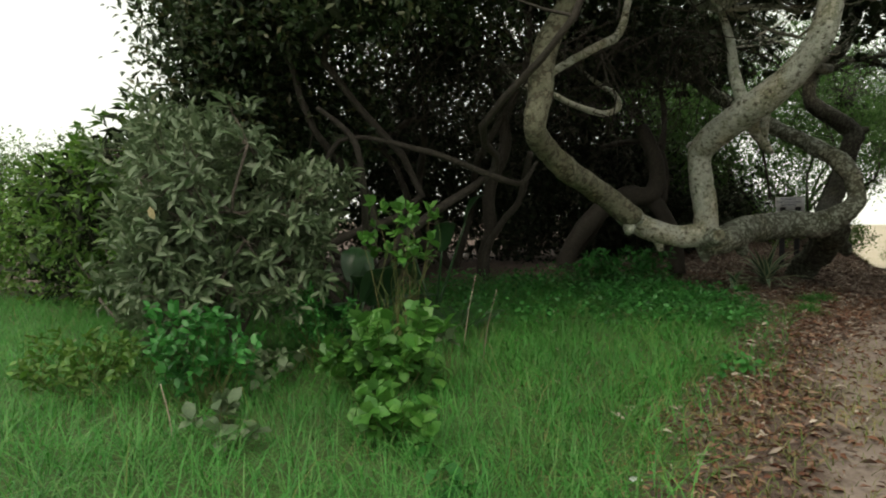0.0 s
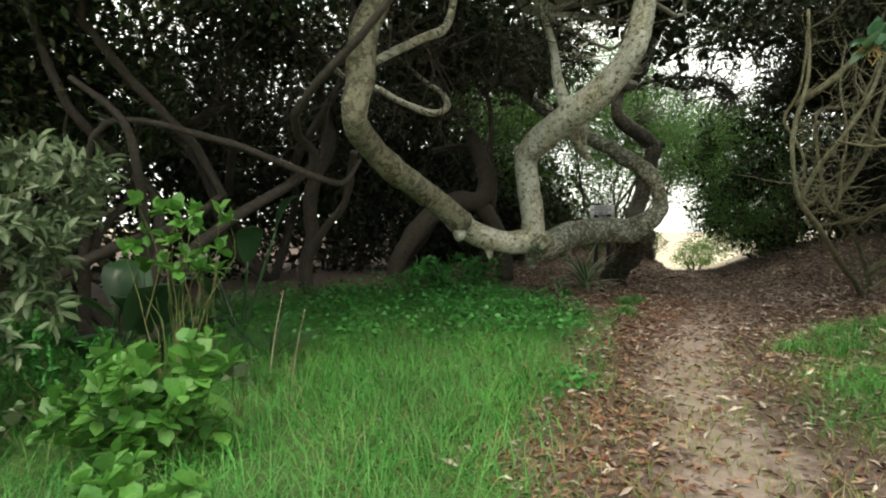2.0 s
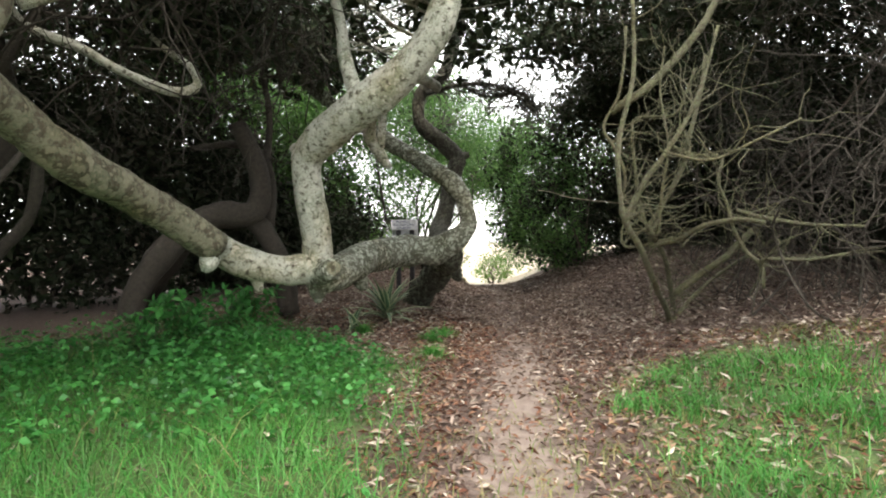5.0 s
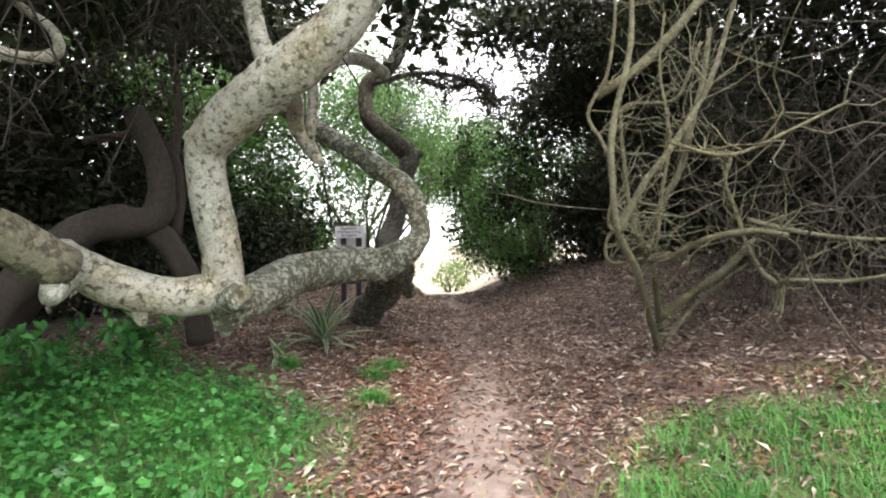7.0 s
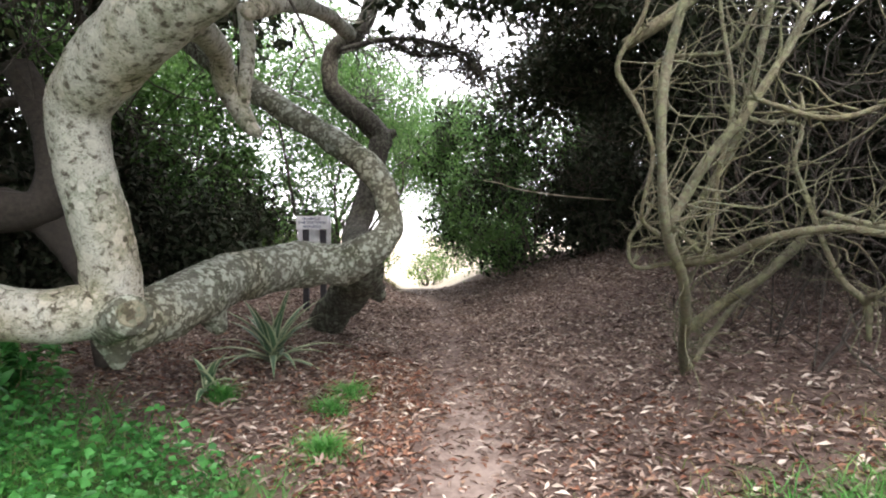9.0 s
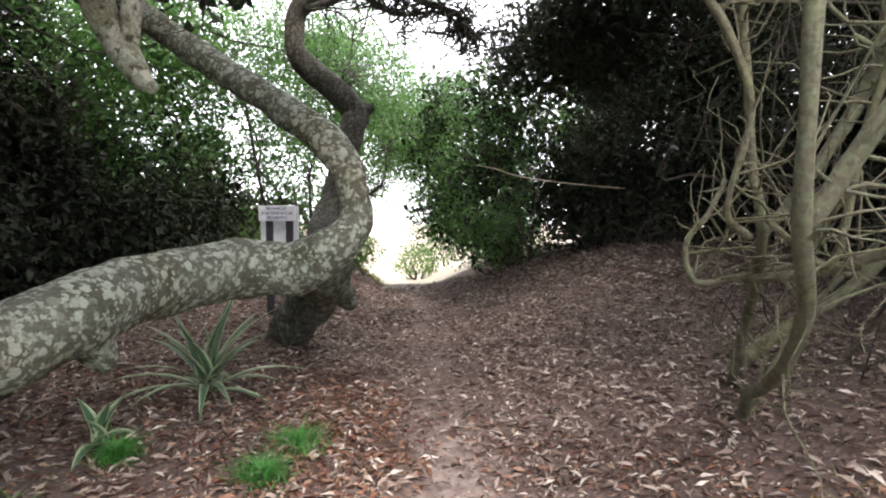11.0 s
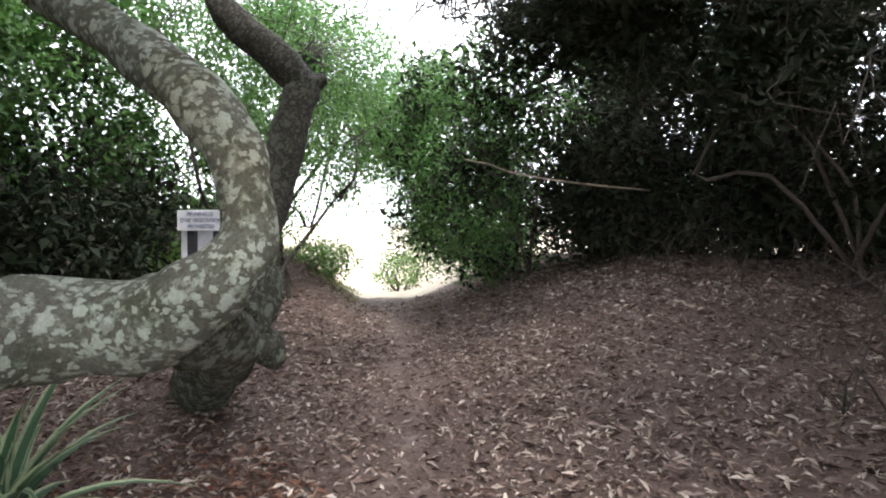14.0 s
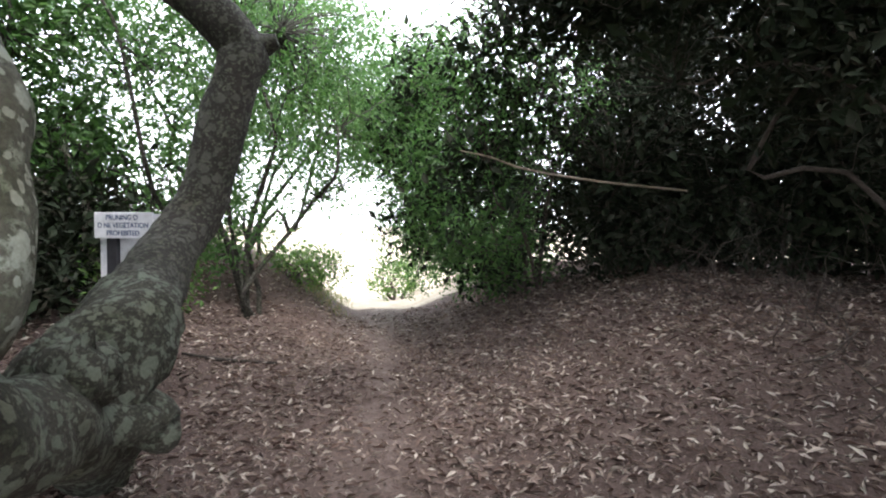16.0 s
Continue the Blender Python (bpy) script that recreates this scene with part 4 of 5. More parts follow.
def blades(name, x, y, height, width, lean, mat):
    """Bent grass blades, three narrowing pieces each."""
    n = len(x)
    ang = rng.random(n) * 2 * np.pi
    d = np.stack([np.cos(ang), np.sin(ang), np.zeros(n)], 1)
    side = np.stack([-d[:, 1], d[:, 0], np.zeros(n)], 1) * (width * (0.6 + 0.8 * rng.random(n)))[:, None] / 2
    h = height * (0.5 + 0.9 * rng.random(n))
    ln = lean * (0.3 + 1.2 * rng.random(n)) * h
    root = np.stack([x, y, ground_z(x, y) - 0.01], 1)
    up = np.array([0, 0, 1.0])
    V = np.empty((n, 5, 3))
    V[:, 0], V[:, 1] = root - side, root + side
    midp = root + up * (0.6 * h)[:, None] + d * (0.3 * ln)[:, None]
    V[:, 2], V[:, 3] = midp - 0.75 * side, midp + 0.75 * side
    V[:, 4] = root + up * (0.92 * h)[:, None] + d * ln[:, None]
    F = (np.array([(0, 1, 3), (0, 3, 2), (2, 3, 4)])[None] + (np.arange(n) * 5)[:, None, None]).reshape(-1, 3)
    me = bpy.data.meshes.new(name)
    me.vertices.add(n * 5)
    me.vertices.foreach_set("co", V.reshape(-1).astype(np.float32))
    me.loops.add(len(F) * 3)
    me.loops.foreach_set("vertex_index", F.reshape(-1).astype(np.int32))
    me.polygons.add(len(F))
    me.polygons.foreach_set("loop_start", np.arange(0, len(F) * 3, 3, dtype=np.int32))
    me.update(calc_edges=True)
    me.materials.append(mat)
    return new(name, me)


def clumpy(x, y, f=1.0):
    return 0.55 + 0.45 * np.sin(3.1 * f * x + 1.7 * np.sin(2.3 * f * y)) * np.sin(2.7 * f * y + 1.3 * np.sin(1.9 * f * x))


def left_turf(x, y):
    return in_turf(x, y) * (x < turf_edge(y) + 0.3)


x, y = scatter(125000, -8, 4.6, 0.8, 9.6, lambda x, y: left_turf(x, y) * (0.35 + 0.65 * clumpy(x, y)) * np.exp(-0.05 * np.hypot(x - 1, y - 3) ** 1.2))
tagged(blades("lush_grass", x, y, 0.19, 0.0065, 1.75, GRASS), "lush green tall grass on the clearing", "grass", kind="stuff")
x, y = scatter(700, -6, 4.0, 1.0, 8.5, left_turf)
tagged(blades("seed_stalks", x, y, 0.33, 0.005, 2.0, DRY_GRASS), "long pale arching grass stalks above the turf", "grass", kind="stuff")
spots = [(5.5, 4.75, 0.32), (4.75, 4.75, 0.22), (5.8, 4.2, 0.42), (5.3, 3.6, 0.4), (4.3, 3.6, 0.35), (3.6, 3.3, 0.3), (4.9, 4.3, 0.2)]
x, y = scatter(60000, 3.2, 7.2, 2.2, 6.2, lambda x, y: np.clip(sum(np.exp(-((x - a) ** 2 + (y - b) ** 2) / (0.85 * r * r)) for a, b, r in spots), 0, 1) * step(0.4, 0.9, path_offset(x, y)) * clumpy(x, y, 2.2))
tagged(blades("path_grass", x, y, 0.13, 0.0065, 1.4, GRASS), "bright green grass patches beside the path", "grass", kind="stuff")
x, y = scatter(60000, -4, 7.0, 0.8, 6.6, lambda x, y: np.maximum(np.maximum(0.85 * step(6.0, 4.0, y) * step(0.2, 1.0, x) * clumpy(x, y, 1.9), 0.7 * np.exp(-((x - turf_edge(y)) / 0.55) ** 2) * step(5.8, 3.2, y)), in_turf(x, y) * (path_offset(x, y) > 0.4) * clumpy(x, y, 1.6)) * 0.9)
tagged(blades("sparse_grass", x, y, 0.085, 0.006, 1.5, DRY_GRASS), "short thin grass mixed with dry blades beside the path", "grass", kind="stuff")


def cover(x, y):
    edge = step(-0.1, 0.4, turf_edge(y) - x)
    return edge * step(5.0, 6.6, y - 0.3 * (3.5 - x)) * (1 - step(8.8, 9.5, y)) * step(-1.5, 1.5, x) * clumpy(x, y, 1.3)


def flat_leaves(name, x, y, lift, length, width, mat, tilt=0.5, detail=1):
    n = len(x)
    ang = rng.random(n) * 2 * np.pi
    d = np.stack([np.cos(ang), np.sin(ang), rng.normal(size=n) * tilt * 0.5], 1)
    nor = np.stack([rng.normal(size=n) * tilt, rng.normal(size=n) * tilt, np.ones(n)], 1)
    pos = np.stack([x, y, ground_z(x, y) + lift], 1)
    s = 0.4 + 1.25 * rng.random(n) ** 1.6
    return new(name, leaf_mesh(name, pos, d, nor, length * s, width * s, mat, detail))


x, y = scatter(42000, -1, 4.6, 4.8, 9.6, cover)
tagged(flat_leaves("groundcover", x, y, 0.05 + 0.20 * rng.random(len(x)), 0.05, 0.042, LEAF_COVER, 0.6), "bright green broad-leaved groundcover", "groundcover", kind="stuff")
for cx, cy, r in ((5.55, 8.2, 0.28), (5.15, 7.9, 0.2), (4.75, 7.3, 0.3), (4.6, 8.6, 0.15)):
    n = 420
    a, q = rng.random(n) * 6.283, np.clip(np.abs(rng.normal(size=n)) * 0.5, 0, 0.9) * r
    tagged(blades("grass_tuft", cx + q * np.cos(a), cy + q * np.sin(a), 0.15 * np.exp(-1.2 * q / r), 0.008, 1.3, GRASS), "small green tuft growing out of fallen leaves", "grass tuft", "tufts in the litter")


x, y = scatter(9000, 9.5, 14.5, 14, 19, lambda x, y: step(0.5, 0.9, -path_offset(x, y)) * (1 - step(2.0, 2.8, -path_offset(x, y))) * step(26, 28.5, x + y) * clumpy(x, y, 1.7))
tagged(blades("bank_grass", x, y, 0.16, 0.010, 1.4, DRY_GRASS), "light green grass fringe on the far bank", "grass", kind="stuff")


def litter_chance(x, y):
    s, al = path_offset(x, y), x + y
    dens = 1.0 * np.exp(-(np.hypot(x - 8.6, y - 8.8) / 5.2) ** 2) + 0.26
    worn = 1 - 0.74 * np.exp(-(s / 0.38) ** 2)
    return np.clip(dens, 0, 1) * worn * (1 - 0.85 * left_turf(x, y)) * step(-5.5, -4, s) * (1 - step(30, 34, al)) * step(3.0, 5.5, al)


x, y = scatter(175000, 0.5, 14, 1.0, 16, litter_chance)
tagged(flat_leaves("leaf_litter", x, y, 0.008 + 0.02 * rng.random(len(x)), 0.072, 0.019, LITTER, 0.7), "dry brown fallen leaves strewn over the earth", "leaf litter", kind="stuff")
x, y = scatter(90000, 0.5, 7, 1.6, 11, lambda x, y: np.clip(litter_chance(x, y) + 0.35 * step(6.5, 3.5, y), 0, 1) * (1 - 0.8 * left_turf(x, y)) * (0.25 + 0.75 * np.exp(-((path_offset(x, y) + 0.75) / 0.5) ** 2)) * (1 - step(15, 18, x + y)))
tagged(flat_leaves("red_leaf_litter", x, y, 0.01 + 0.02 * rng.random(len(x)), 0.055, 0.018, LITTER_RED, 0.5), "rust-red fallen leaves along the path", "leaf litter", kind="stuff")

# ---- the warning board ----


def block(b, x0, x1, y0, y1, z0, z1, slot=0, bevel=0.004):
    """A bevelled board."""
    bm = bmesh.new()
    bmesh.ops.create_cube(bm, size=1)
    for v in bm.verts:
        v.co = ((x0 + x1) / 2 + v.co.x * (x1 - x0), (y0 + y1) / 2 + v.co.y * (y1 - y0), (z0 + z1) / 2 + v.co.z * (z1 - z0))
    bmesh.ops.bevel(bm, geom=bm.edges[:], offset=bevel, segments=1, affect="EDGES")
    off = len(b.v)
    for v in bm.verts:
        b.v.append(tuple(v.co))
    bm.verts.index_update()
    for f in bm.faces:
        b.f.append(tuple(off + v.index for v in f.verts))
        b.m.append(slot)
    bm.free()
    b.n = len(b.v)
    return b


def warning_sign():
    gz = float(ground_z(7.5, 12.2))
    root = new("warning_sign")
    root.matrix_world = Matrix.Translation((7.50, 12.22, gz)) @ Matrix.Rotation(math.atan2(-0.62, 0.33) + 0.13, 4, "Z")
    top = 1.99 - gz
    parts = [("panel", block(Build(), -0.275, 0.275, -0.034, -0.016, top - 0.215, top), SIGN_WHITE),
             ("backboard", block(Build(), -0.285, 0.285, 0.040, 0.058, top - 0.60, top - 0.012), SIGN_WHITE),
             ("post", block(Build(), -0.18, -0.085, -0.012, 0.036, -0.2, top - 0.03), SIGN_BLACK),
             ("post", block(Build(), 0.12, 0.215, -0.012, 0.036, -0.2, top - 0.03), SIGN_BLACK)]
    for n, b, m in parts:
        ob = new(n, b.mesh(n, [m], False))
        ob.parent = root
    for i, (words, size, shift) in enumerate((("PRUNING O", 0.060, -0.01), ("D NE VEGETATION", 0.060, 0.0), ("PROHIBITED", 0.060, 0.0))):
        cu = bpy.data.curves.new("lettering", "FONT")
        cu.body, cu.size, cu.align_x, cu.align_y, cu.extrude, cu.offset = words, size, "CENTER", "CENTER", 0.001, 0.0008
        tmp = new("lettering", cu)
        bpy.context.view_layer.update()
        me = bpy.data.meshes.new_from_object(tmp)
        bpy.data.objects.remove(tmp)
        me.materials.append(SIGN_INK)
        ob = new("lettering", me)
        ob.parent = root
        ob.matrix_basis = pose(shift, -0.0365, top - 0.045 - 0.064 * i, 90, 0, 0) @ Matrix.Diagonal((0.92, 1, 1, 1))
    return tagged(root, "weathered white notice board with blue lettering on two black posts", "sign")


warning_sign()

# ---- striped rosette plant under the low limb ----


def strap(b, root, yaw, rise, length, width, bend, slots=(0, 1)):
    """A long stiff leaf: a green middle and two pale margins."""
    d = np.array([math.cos(yaw), math.sin(yaw), 0])
    side = np.array([-d[1], d[0], 0])
    n, rows = 6, []
    for k in range(n + 1):
        f = k / n
        a = rise - bend * f * f
        p = np.array(root) + d * length * f * math.cos(rise - 0.5 * bend * f) + np.array([0, 0, 1.0]) * length * f * math.sin(rise - 0.5 * bend * f)
        w = width * (0.55 + 0.45 * math.sin(math.pi * min(1, 0.2 + 0.8 * f))) * (1 - f ** 3) * 0.5 + 0.0008
        up = np.array([-d[0] * math.sin(a), -d[1] * math.sin(a), math.cos(a)])
        for u, h in ((-1, 0.35), (-0.6, 0.1), (0.6, 0.1), (1, 0.35)):
            rows.append(p + side * w * u + up * w * h)
    off = len(b.v)
    b.v += rows
    for k in range(n):
        for j in range(3):
            q = off + 4 * k + j
            b.f.append((q, q + 1, q + 5, q + 4))
            b.m.append(slots[0] if j == 1 else slots[1])
    b.n = len(b.v)


def rosette_plant(x, y, count, size, label):
    gz = float(ground_z(x, y))
    parts = []
    for i in range(count):
        b = Build()
        f = i / count
        strap(b, (x + rng.normal() * 0.02, y + rng.normal() * 0.02, gz + 0.02 + 0.10 * (1 - f)), i * 2.4 + rng.normal() * 0.25, 1.42 - 1.0 * f + rng.normal() * 0.15, size * (0.75 + 0.45 * rng.random()), 0.082, 0.4 + 0.8 * f + 0.3 * rng.random())
        parts.append(("leaf", b.mesh("leaf", [YUCCA_GREEN, YUCCA_PALE])))
    return thing("striped_yucca", (x, y, gz), label, "plant", parts)


rosette_plant(5.47, 9.52, 32, 0.74, "spiky rosette of green leaves with pale margins")
rosette_plant(4.55, 8.75, 9, 0.28, "small pale rosette of narrow leaves in the litter")

# ---- small plants of the clearing ----


def herb(name, x, y, spread, low, high, stems, tufts_n, per, length, width, mat, label, category="plant"):
    """A soft leafy plant: thin stems and leaves towards their tops."""
    gz = float(ground_z(x, y))
    wood, cs, os_ = Build(), [], []
    for i in range(stems):
        a, q = rng.random() * 6.283, spread * math.sqrt(rng.random())
        top = np.array([x + q * math.cos(a), y + q * math.sin(a), gz + low + (high - low) * rng.random()])
        foot = (x + 0.25 * q * math.cos(a), y + 0.25 * q * math.sin(a), gz - 0.02)
        line = bough(foot, top, 0.006, 0.002, 0.05, 4)
        wood.tube(line, 5, 2, cap=False)
        for k in range(tufts_n):
            f = 1 - 0.6 * (k / max(1, tufts_n)) ** 1.3
            j = f * (len(line) - 1)
            j0 = min(int(j), len(line) - 2)
            cs.append(line[j0, :3] + (j - j0) * (line[j0 + 1, :3] - line[j0, :3]))
            os_.append([math.cos(a) * 0.4, math.sin(a) * 0.4, 0.7])
    leaves = foliage(np.array(cs), np.array(os_), per, 0.03, length, width, mat, "leaves", 2, True, 0.1)
    return thing(name, (x, y, gz), label, category, [("stems", wood.mesh("stems", [STEM])), ("leaves", leaves)])


STEM = leaf_material("green_stem", [(0.10, 0.15, 0.05), (0.16, 0.14, 0.07)], 0.6, 0.0)
herb("light_green_plant", -0.42, 4.15, 0.46, 0.22, 0.66, 46, 4, 4, 0.105, 0.08, LEAF_LIGHT, "bushy plant with light green oval leaves in the grass")
herb("light_green_plant", -0.25, 3.3, 0.26, 0.12, 0.32, 18, 3, 4, 0.09, 0.07, LEAF_LIGHT, "low light green leafy plant in the grass")
herb("sapling", -0.40, 5.15, 0.36, 0.95, 1.45, 22, 1, 9, 0.095, 0.068, LEAF_LIGHT, "thin-stemmed sapling with drooping heart-shaped leaves", "sapling")
herb("feathery_plant", -1.05, 4.85, 0.3, 0.35, 0.75, 26, 4, 9, 0.07, 0.018, LEAF_COVER, "feathery bright green herb at the wood's edge")
herb("nettle_clump", -1.65, 3.85, 0.38, 0.3, 0.8, 40, 4, 5, 0.075, 0.042, LEAF_COVER, "clump of toothed green leaves below the grey shrub")
herb("nettle_clump", -2.6, 4.1, 0.45, 0.2, 0.5, 34, 4, 5, 0.07, 0.035, LEAF_BRAMBLE, "clump of toothed green leaves in the grass")
herb("round_leaf_plant", -1.35, 4.4, 0.25, 0.1, 0.35, 10, 2, 4, 0.10, 0.075, LEAF_GREY, "low plant with round pale green leaves")
herb("round_leaf_plant", -1.25, 3.2, 0.2, 0.1, 0.3, 9, 2, 4, 0.09, 0.06, LEAF_GREY, "low plant with round pale green leaves")
herb("round_leaf_plant", 0.05, 4.45, 0.12, 0.35, 0.5, 4, 1, 4, 0.10, 0.08, LEAF_GREY, "low plant with round pale green leaves")
herb("broadleaf_weed", -0.05, 2.75, 0.2, 0.04, 0.12, 7, 1, 3, 0.085, 0.075, LEAF_COVER, "broad-leaved green weed in the grass", "weed")
herb("broadleaf_weed", 2.3, 4.6, 0.35, 0.04, 0.12, 16, 1, 3, 0.06, 0.05, LEAF_COVER, "broad-leaved green weed at the edge of the path", "weed")
herb("dark_weed", 3.35, 9.0, 0.35, 0.2, 0.5, 20, 3, 5, 0.11, 0.05, LEAF_COVER, "dark green leafy weed below the low limb", "weed")
herb("dark_weed", 2.4, 8.7, 0.4, 0.2, 0.5, 22, 3, 5, 0.11, 0.05, LEAF_COVER, "dark green leafy weed below the low limb", "weed")


def banana_plant(x, y, leaves, label):
    """Wild banana: stalks from the ground, each with one long paddle leaf."""
    gz = float(ground_z(x, y))
    parts = []
    for yaw, rise, stalk, length, width in leaves:
        b = Build()
        d = np.array([math.cos(yaw) * math.cos(rise), math.sin(yaw) * math.cos(rise), math.sin(rise)])
        s = np.array([x, y, gz])
        e = s + d * stalk
        b.tube([(*s, 0.022), (*(s + d * stalk * 0.5), 0.016), (*e, 0.012)], 6, 3, slot=0)
        side = np.array([-math.sin(yaw), math.cos(yaw), 0])
        off, n = len(b.v), 9
        for k in range(n + 1):
            f = k / n
            p = e + d * length * f - np.array([0, 0, 0.45 * length * f * f]) + np.array([d[0], d[1], 0]) * 0.1 * length * f * f
            w = width * 0.5 * math.sin(math.pi * (0.06 + 0.9 * f)) ** 0.7
            lift = np.cross(d, side)
            for u in (-1, -0.5, 0, 0.5, 1):
                b.v.append(p + side * w * u - lift * w * 0.28 * abs(u) * -1 + np.array([0, 0, 0.012 * math.sin(9 * f + 3 * u)]))
        for k in range(n):
            for j in range(4):
                q = off + 5 * k + j
                b.f.append((q, q + 1, q + 6, q + 5))
                b.m.append(0)
        b.n = len(b.v)
        parts.append(("leaf", b.mesh("leaf", [LEAF_FAN])))
    return thing("wild_banana", (x, y, gz), label, "plant", parts)


banana_plant(-0.65, 5.8, [(-1.9, 1.1, 0.45, 0.75, 0.30), (-1.2, 1.2, 0.5, 0.7, 0.26), (2.4, 1.25, 0.6, 0.8, 0.28), (-2.8, 1.0, 0.5, 0.7, 0.26), (-0.4, 0.9, 0.4, 0.6, 0.22)], "dark glossy paddle leaves of a wild banana in shade")
banana_plant(-0.95, 5.45, [(-1.6, 0.95, 0.35, 0.7, 0.30), (-0.5, 1.15, 0.55, 0.75, 0.30), (-2.4, 1.2, 0.6, 0.7, 0.28), (0.3, 0.8, 0.4, 0.75, 0.28), (-1.1, 0.6, 0.3, 0.6, 0.26), (1.5, 1.2, 0.7, 0.7, 0.26)], "wild banana with broad dark leaves among the weeds")
banana_plant(-0.1, 7.2, [(-0.3, 1.25, 1.25, 0.7, 0.24), (-1.3, 1.2, 0.9, 0.75, 0.26), (2.8, 1.2, 1.0, 0.8, 0.26), (-2.2, 0.9, 0.6, 0.7, 0.24)], "wild banana with a leaf arching out of the shade")


def small_palm(x, y, fronds, size):
    gz = float(ground_z(x, y))
    parts = []
    for i in range(fronds):
        yaw, rise = i * 2.4, 0.5 + 0.6 * rng.random()
        d = np.array([math.cos(yaw) * math.cos(rise), math.sin(yaw) * math.cos(rise), math.sin(rise)])
        s = np.array([x, y, gz])
        b = Build().tube([(*s, 0.008), (*(s + d * size * 0.6), 0.006), (*(s + d * size - np.array([0, 0, 0.12])), 0.003)], 5, 4)
        for k in range(14):
            f = 0.35 + 0.65 * k / 13
            p = s + d * size * f - np.array([0, 0, 0.12 * f * f])
            for sg in (-1, 1):
                strap(b, p, yaw + sg * 0.9, 0.25, 0.26 * (1.2 - f), 0.018, 0.5, (0, 0))
        parts.append(("frond", b.mesh("frond", [LEAF_FAN])))
    return thing("small_palm", (x, y, gz), "small palm with feathered fronds at the wood's edge", "palm", parts)


small_palm(0.2, 6.3, 7, 0.6)


def stalk(points, label):
    x, y, z, r = points[0]
    return thing("dry_stalk", (x, y, z), label, "stalk", [("stem", Build().tube(points, 5, 4).mesh("stem", [CUT_WOOD]))], "dry stalks in the grass")


for x, y, dx, dy, h in ((0.2, 5.5, 0.12, 0.0, 0.75), (-1.55, 3.2, -0.1, 0.05, 0.35), (0.35, 5.0, 0.1, -0.3, 0.7)):
    gz = float(ground_z(x, y))
    stalk([(x, y, gz - 0.02, 0.006), (x + 0.4 * dx, y + 0.4 * dy, gz + 0.5 * h, 0.005), (x + dx, y + dy, gz + h, 0.003)], "thin dry stalk standing in the grass")

# ---- flowering branch reaching in beside the path ----


def flowering_branch():
    foot = (3.9, 0.9, float(ground_z(3.9, 0.9)))
    wood = Build().tube([(*foot, 0.05), (3.8, 1.1, 1.2, 0.04), (3.5, 1.6, 2.0, 0.03), (3.05, 2.2, 2.25, 0.02), (2.75, 2.5, 2.2, 0.01)], 8, 4, 0.1)
    tips = [(2.72, 2.56, 2.17), (2.82, 2.44, 2.02), (2.95, 2.39, 2.22), (2.88, 2.39, 1.86), (3.08, 2.29, 1.98), (3.15, 2.14, 2.3), (3.02, 2.32, 1.76), (3.2, 2.04, 1.9), (3.3, 1.94, 2.15), (3.15, 2.29, 2.45), (2.9, 2.54, 2.4)]
    cs, os_ = [], []
    for tip in tips:
        wood.tube(bough((3.15, 2.05, 2.2), tip, 0.009, 0.004, 0.06, 3), 5, 3, cap=False)
        cs.append(tip)
        os_.append((-0.4, 0.3, 0.5))
    cs, os_ = np.array(cs), np.array(os_)
    leaves = foliage(cs, os_, 17, 0.06, 0.10, 0.062, LEAF_ROUND, "leaves", 2, True, 0.0)
    heads = [("flower_head", foliage(cs[i:i + 1] + np.array([-0.01, 0.02, -0.02]), os_[i:i + 1] * -0.5, 44, 0.07, 0.05, 0.011, PETAL_DRY, "flower_head", 1, True, -0.3)) for i in range(8)]
    return thing("flowering_shrub", foot, "shrub with round green leaves and withered yellow flower heads", "shrub", [
        ("branches", wood.mesh("branches", [DIM_GREY_BARK])), ("leaves", leaves), *heads])


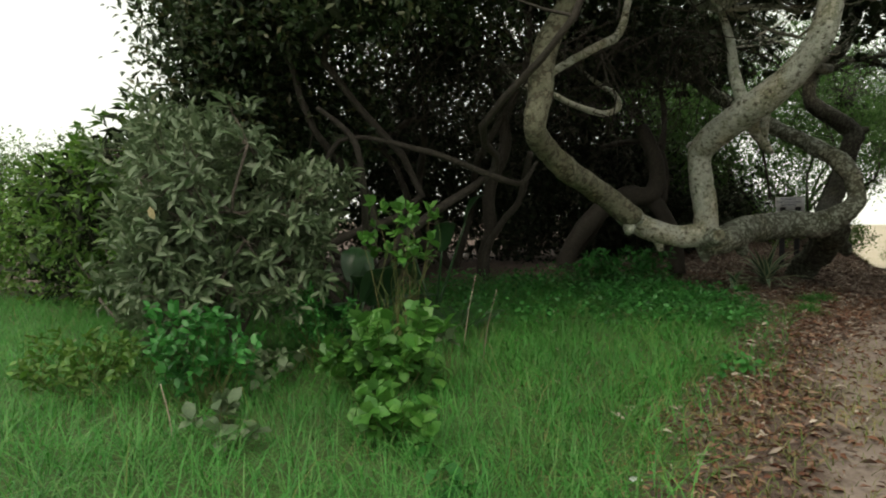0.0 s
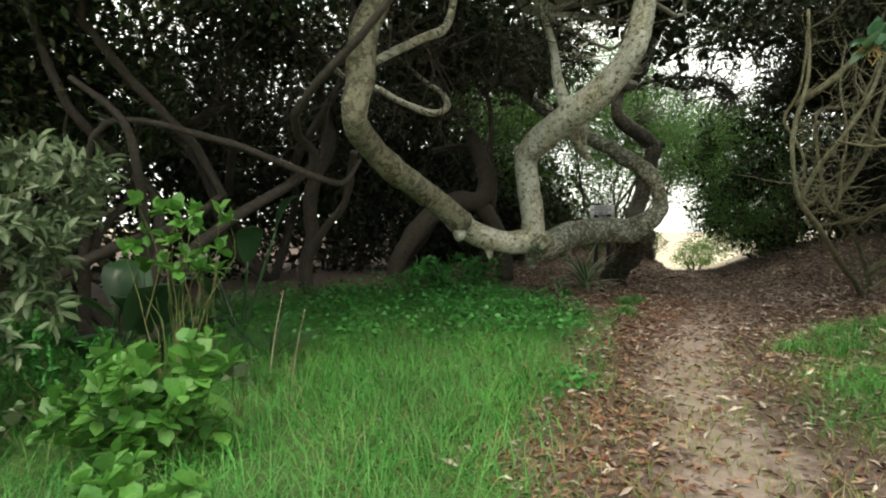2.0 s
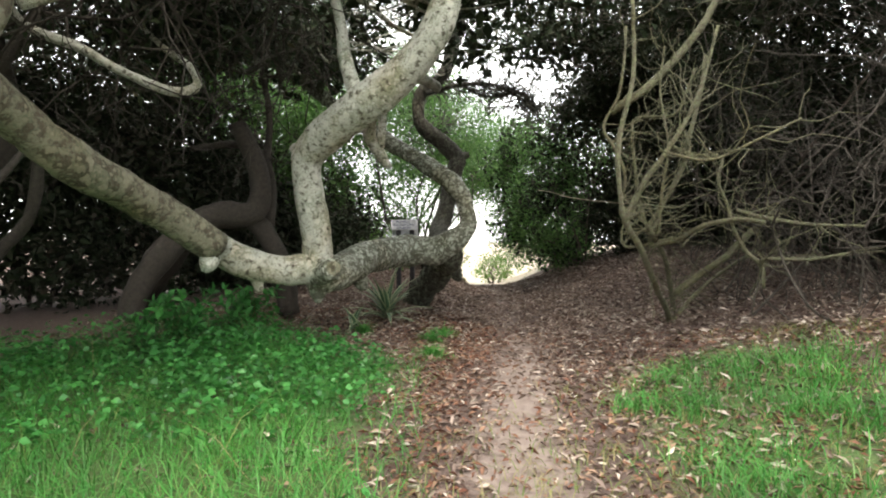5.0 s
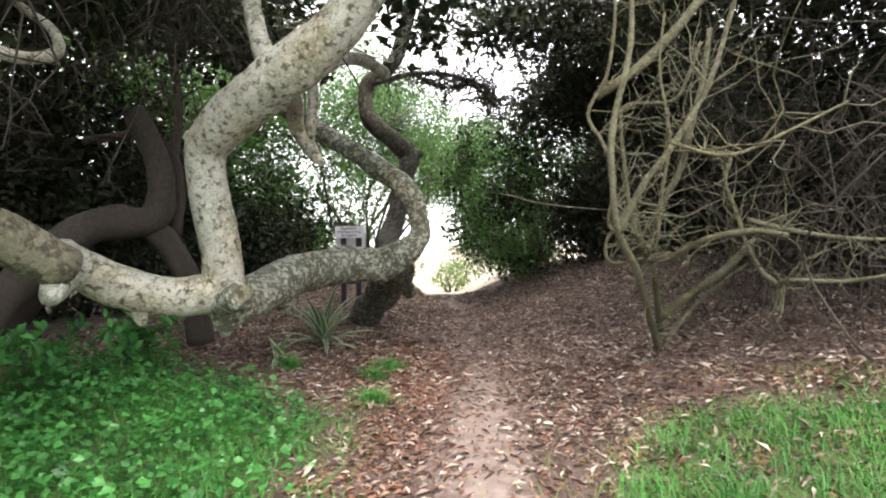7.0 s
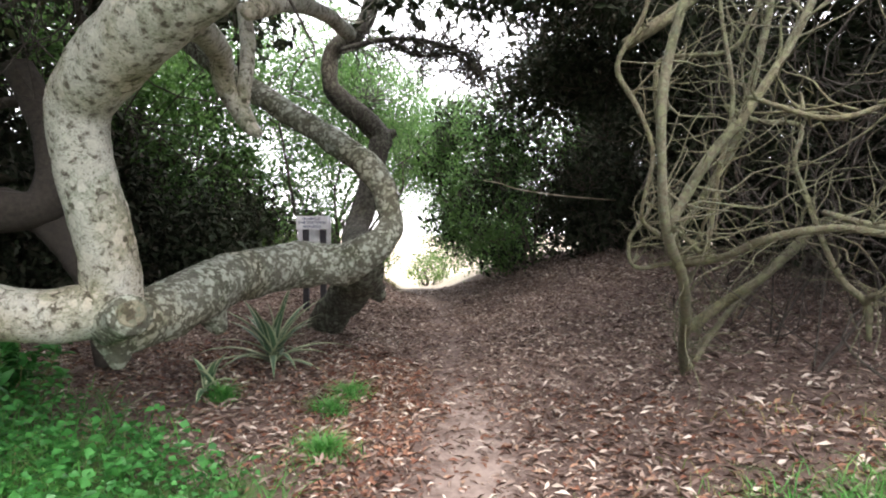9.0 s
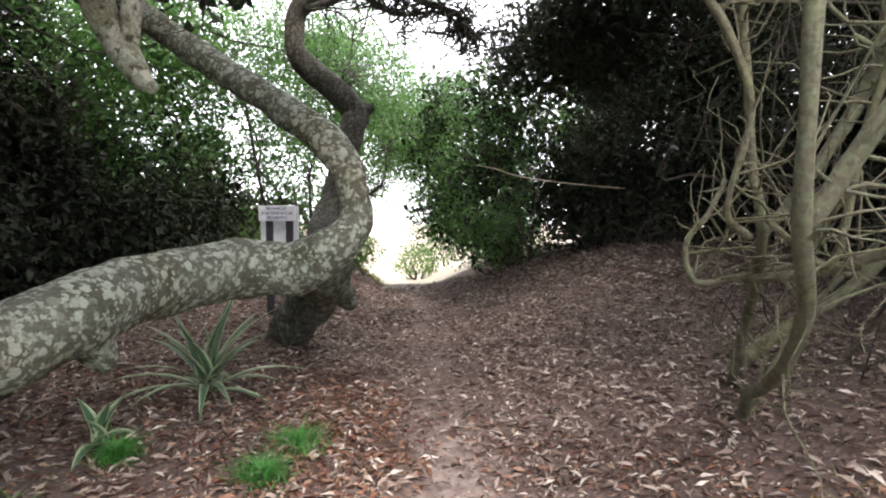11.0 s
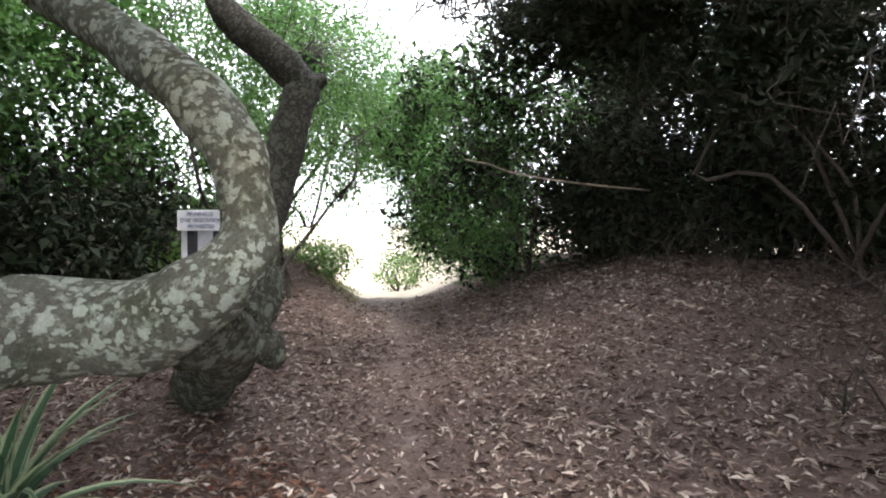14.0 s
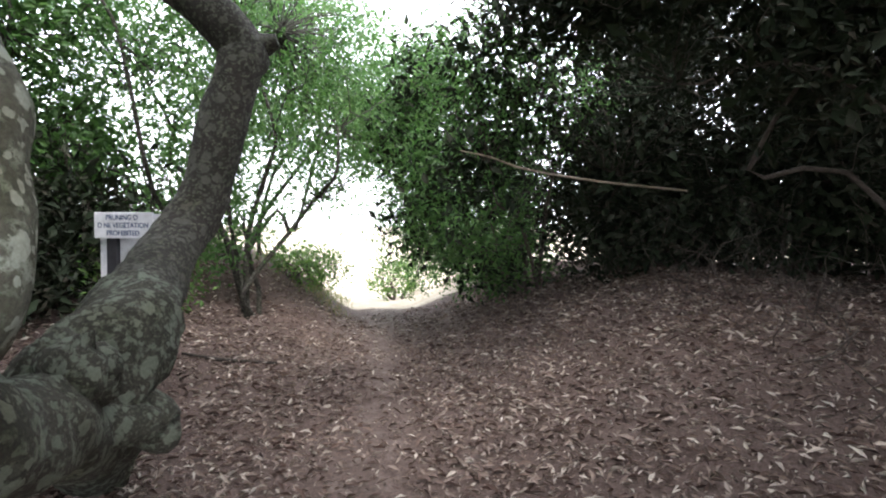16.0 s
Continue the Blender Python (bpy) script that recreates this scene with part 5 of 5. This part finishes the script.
flowering_branch()
tagged(new("dead_branch", Build().tube([(10.03, 10.82, 2.62, 0.007), (10.32, 10.68, 2.57, 0.010), (10.64, 10.51, 2.47, 0.011), (11.34, 10.10, 2.37, 0.012), (12.3, 9.6, 2.3, 0.014)], 7, 5, 0.2).mesh("dead_branch", [CUT_WOOD])), "pale dead branch sticking out of the thicket", "branch")
tagged(new("fallen_stick", Build().tube([(8.2, 13.0, float(ground_z(8.2, 13.0)) + 0.02, 0.015), (8.6, 12.8, float(ground_z(8.6, 12.8)) + 0.02, 0.018), (9.1, 12.7, float(ground_z(9.1, 12.7)) + 0.02, 0.012)], 7, 4, 0.2).mesh("fallen_stick", [DIM_GREY_BARK])), "weathered stick lying in fallen leaves", "stick")

tagged(new("withered_leaf", leaf_mesh("withered_leaf", np.array([(-2.11, 4.06, 1.53)]), np.array([(0.2, 0.1, -1.0)]), np.array([(0.1, -1.0, 0.2)]), 0.10, 0.05, PETAL_DRY, 2)), "single withered orange leaf caught in a shrub", "leaf")
scrap = Build()
strap(scrap, (0.92, 2.7, float(ground_z(0.92, 2.7)) + 0.02), 0.3, 0.15, 0.08, 0.045, 0.6, (0, 0))
tagged(new("paper_scrap", scrap.mesh("paper_scrap", [SIGN_WHITE])), "small crumpled white scrap lying in thin grass", "litter")


# ---- brushwood along the foot of the thicket ----


def brushwood():
    """Dead twigs and saplings tangled over the bank, with a few thin stems."""
    b = Build()
    made = 0
    while made < 600:
        x, y = 7 + 8 * rng.random(), 2.5 + 11.5 * rng.random()
        sd = float(path_offset(x, y))
        if not 2.6 + 1.2 * rng.random() < sd < 6.5 or x + y < 11.5:
            continue
        made += 1
        gz = float(ground_z(x, y))
        h = 0.15 + 1.0 * rng.random() ** 2.2
        e = (x + rng.normal() * 0.35, y + rng.normal() * 0.35, gz + h)
        b.tube(bough((x, y, gz - 0.02), e, 0.004 + 0.008 * rng.random() ** 2, 0.002, 0.12, 4), 3, 2, cap=False)
    return tagged(new("brushwood", b.mesh("brushwood", [TWIG])), "tangle of dead twigs under the thicket on the bank", "brushwood", kind="stuff")


brushwood()
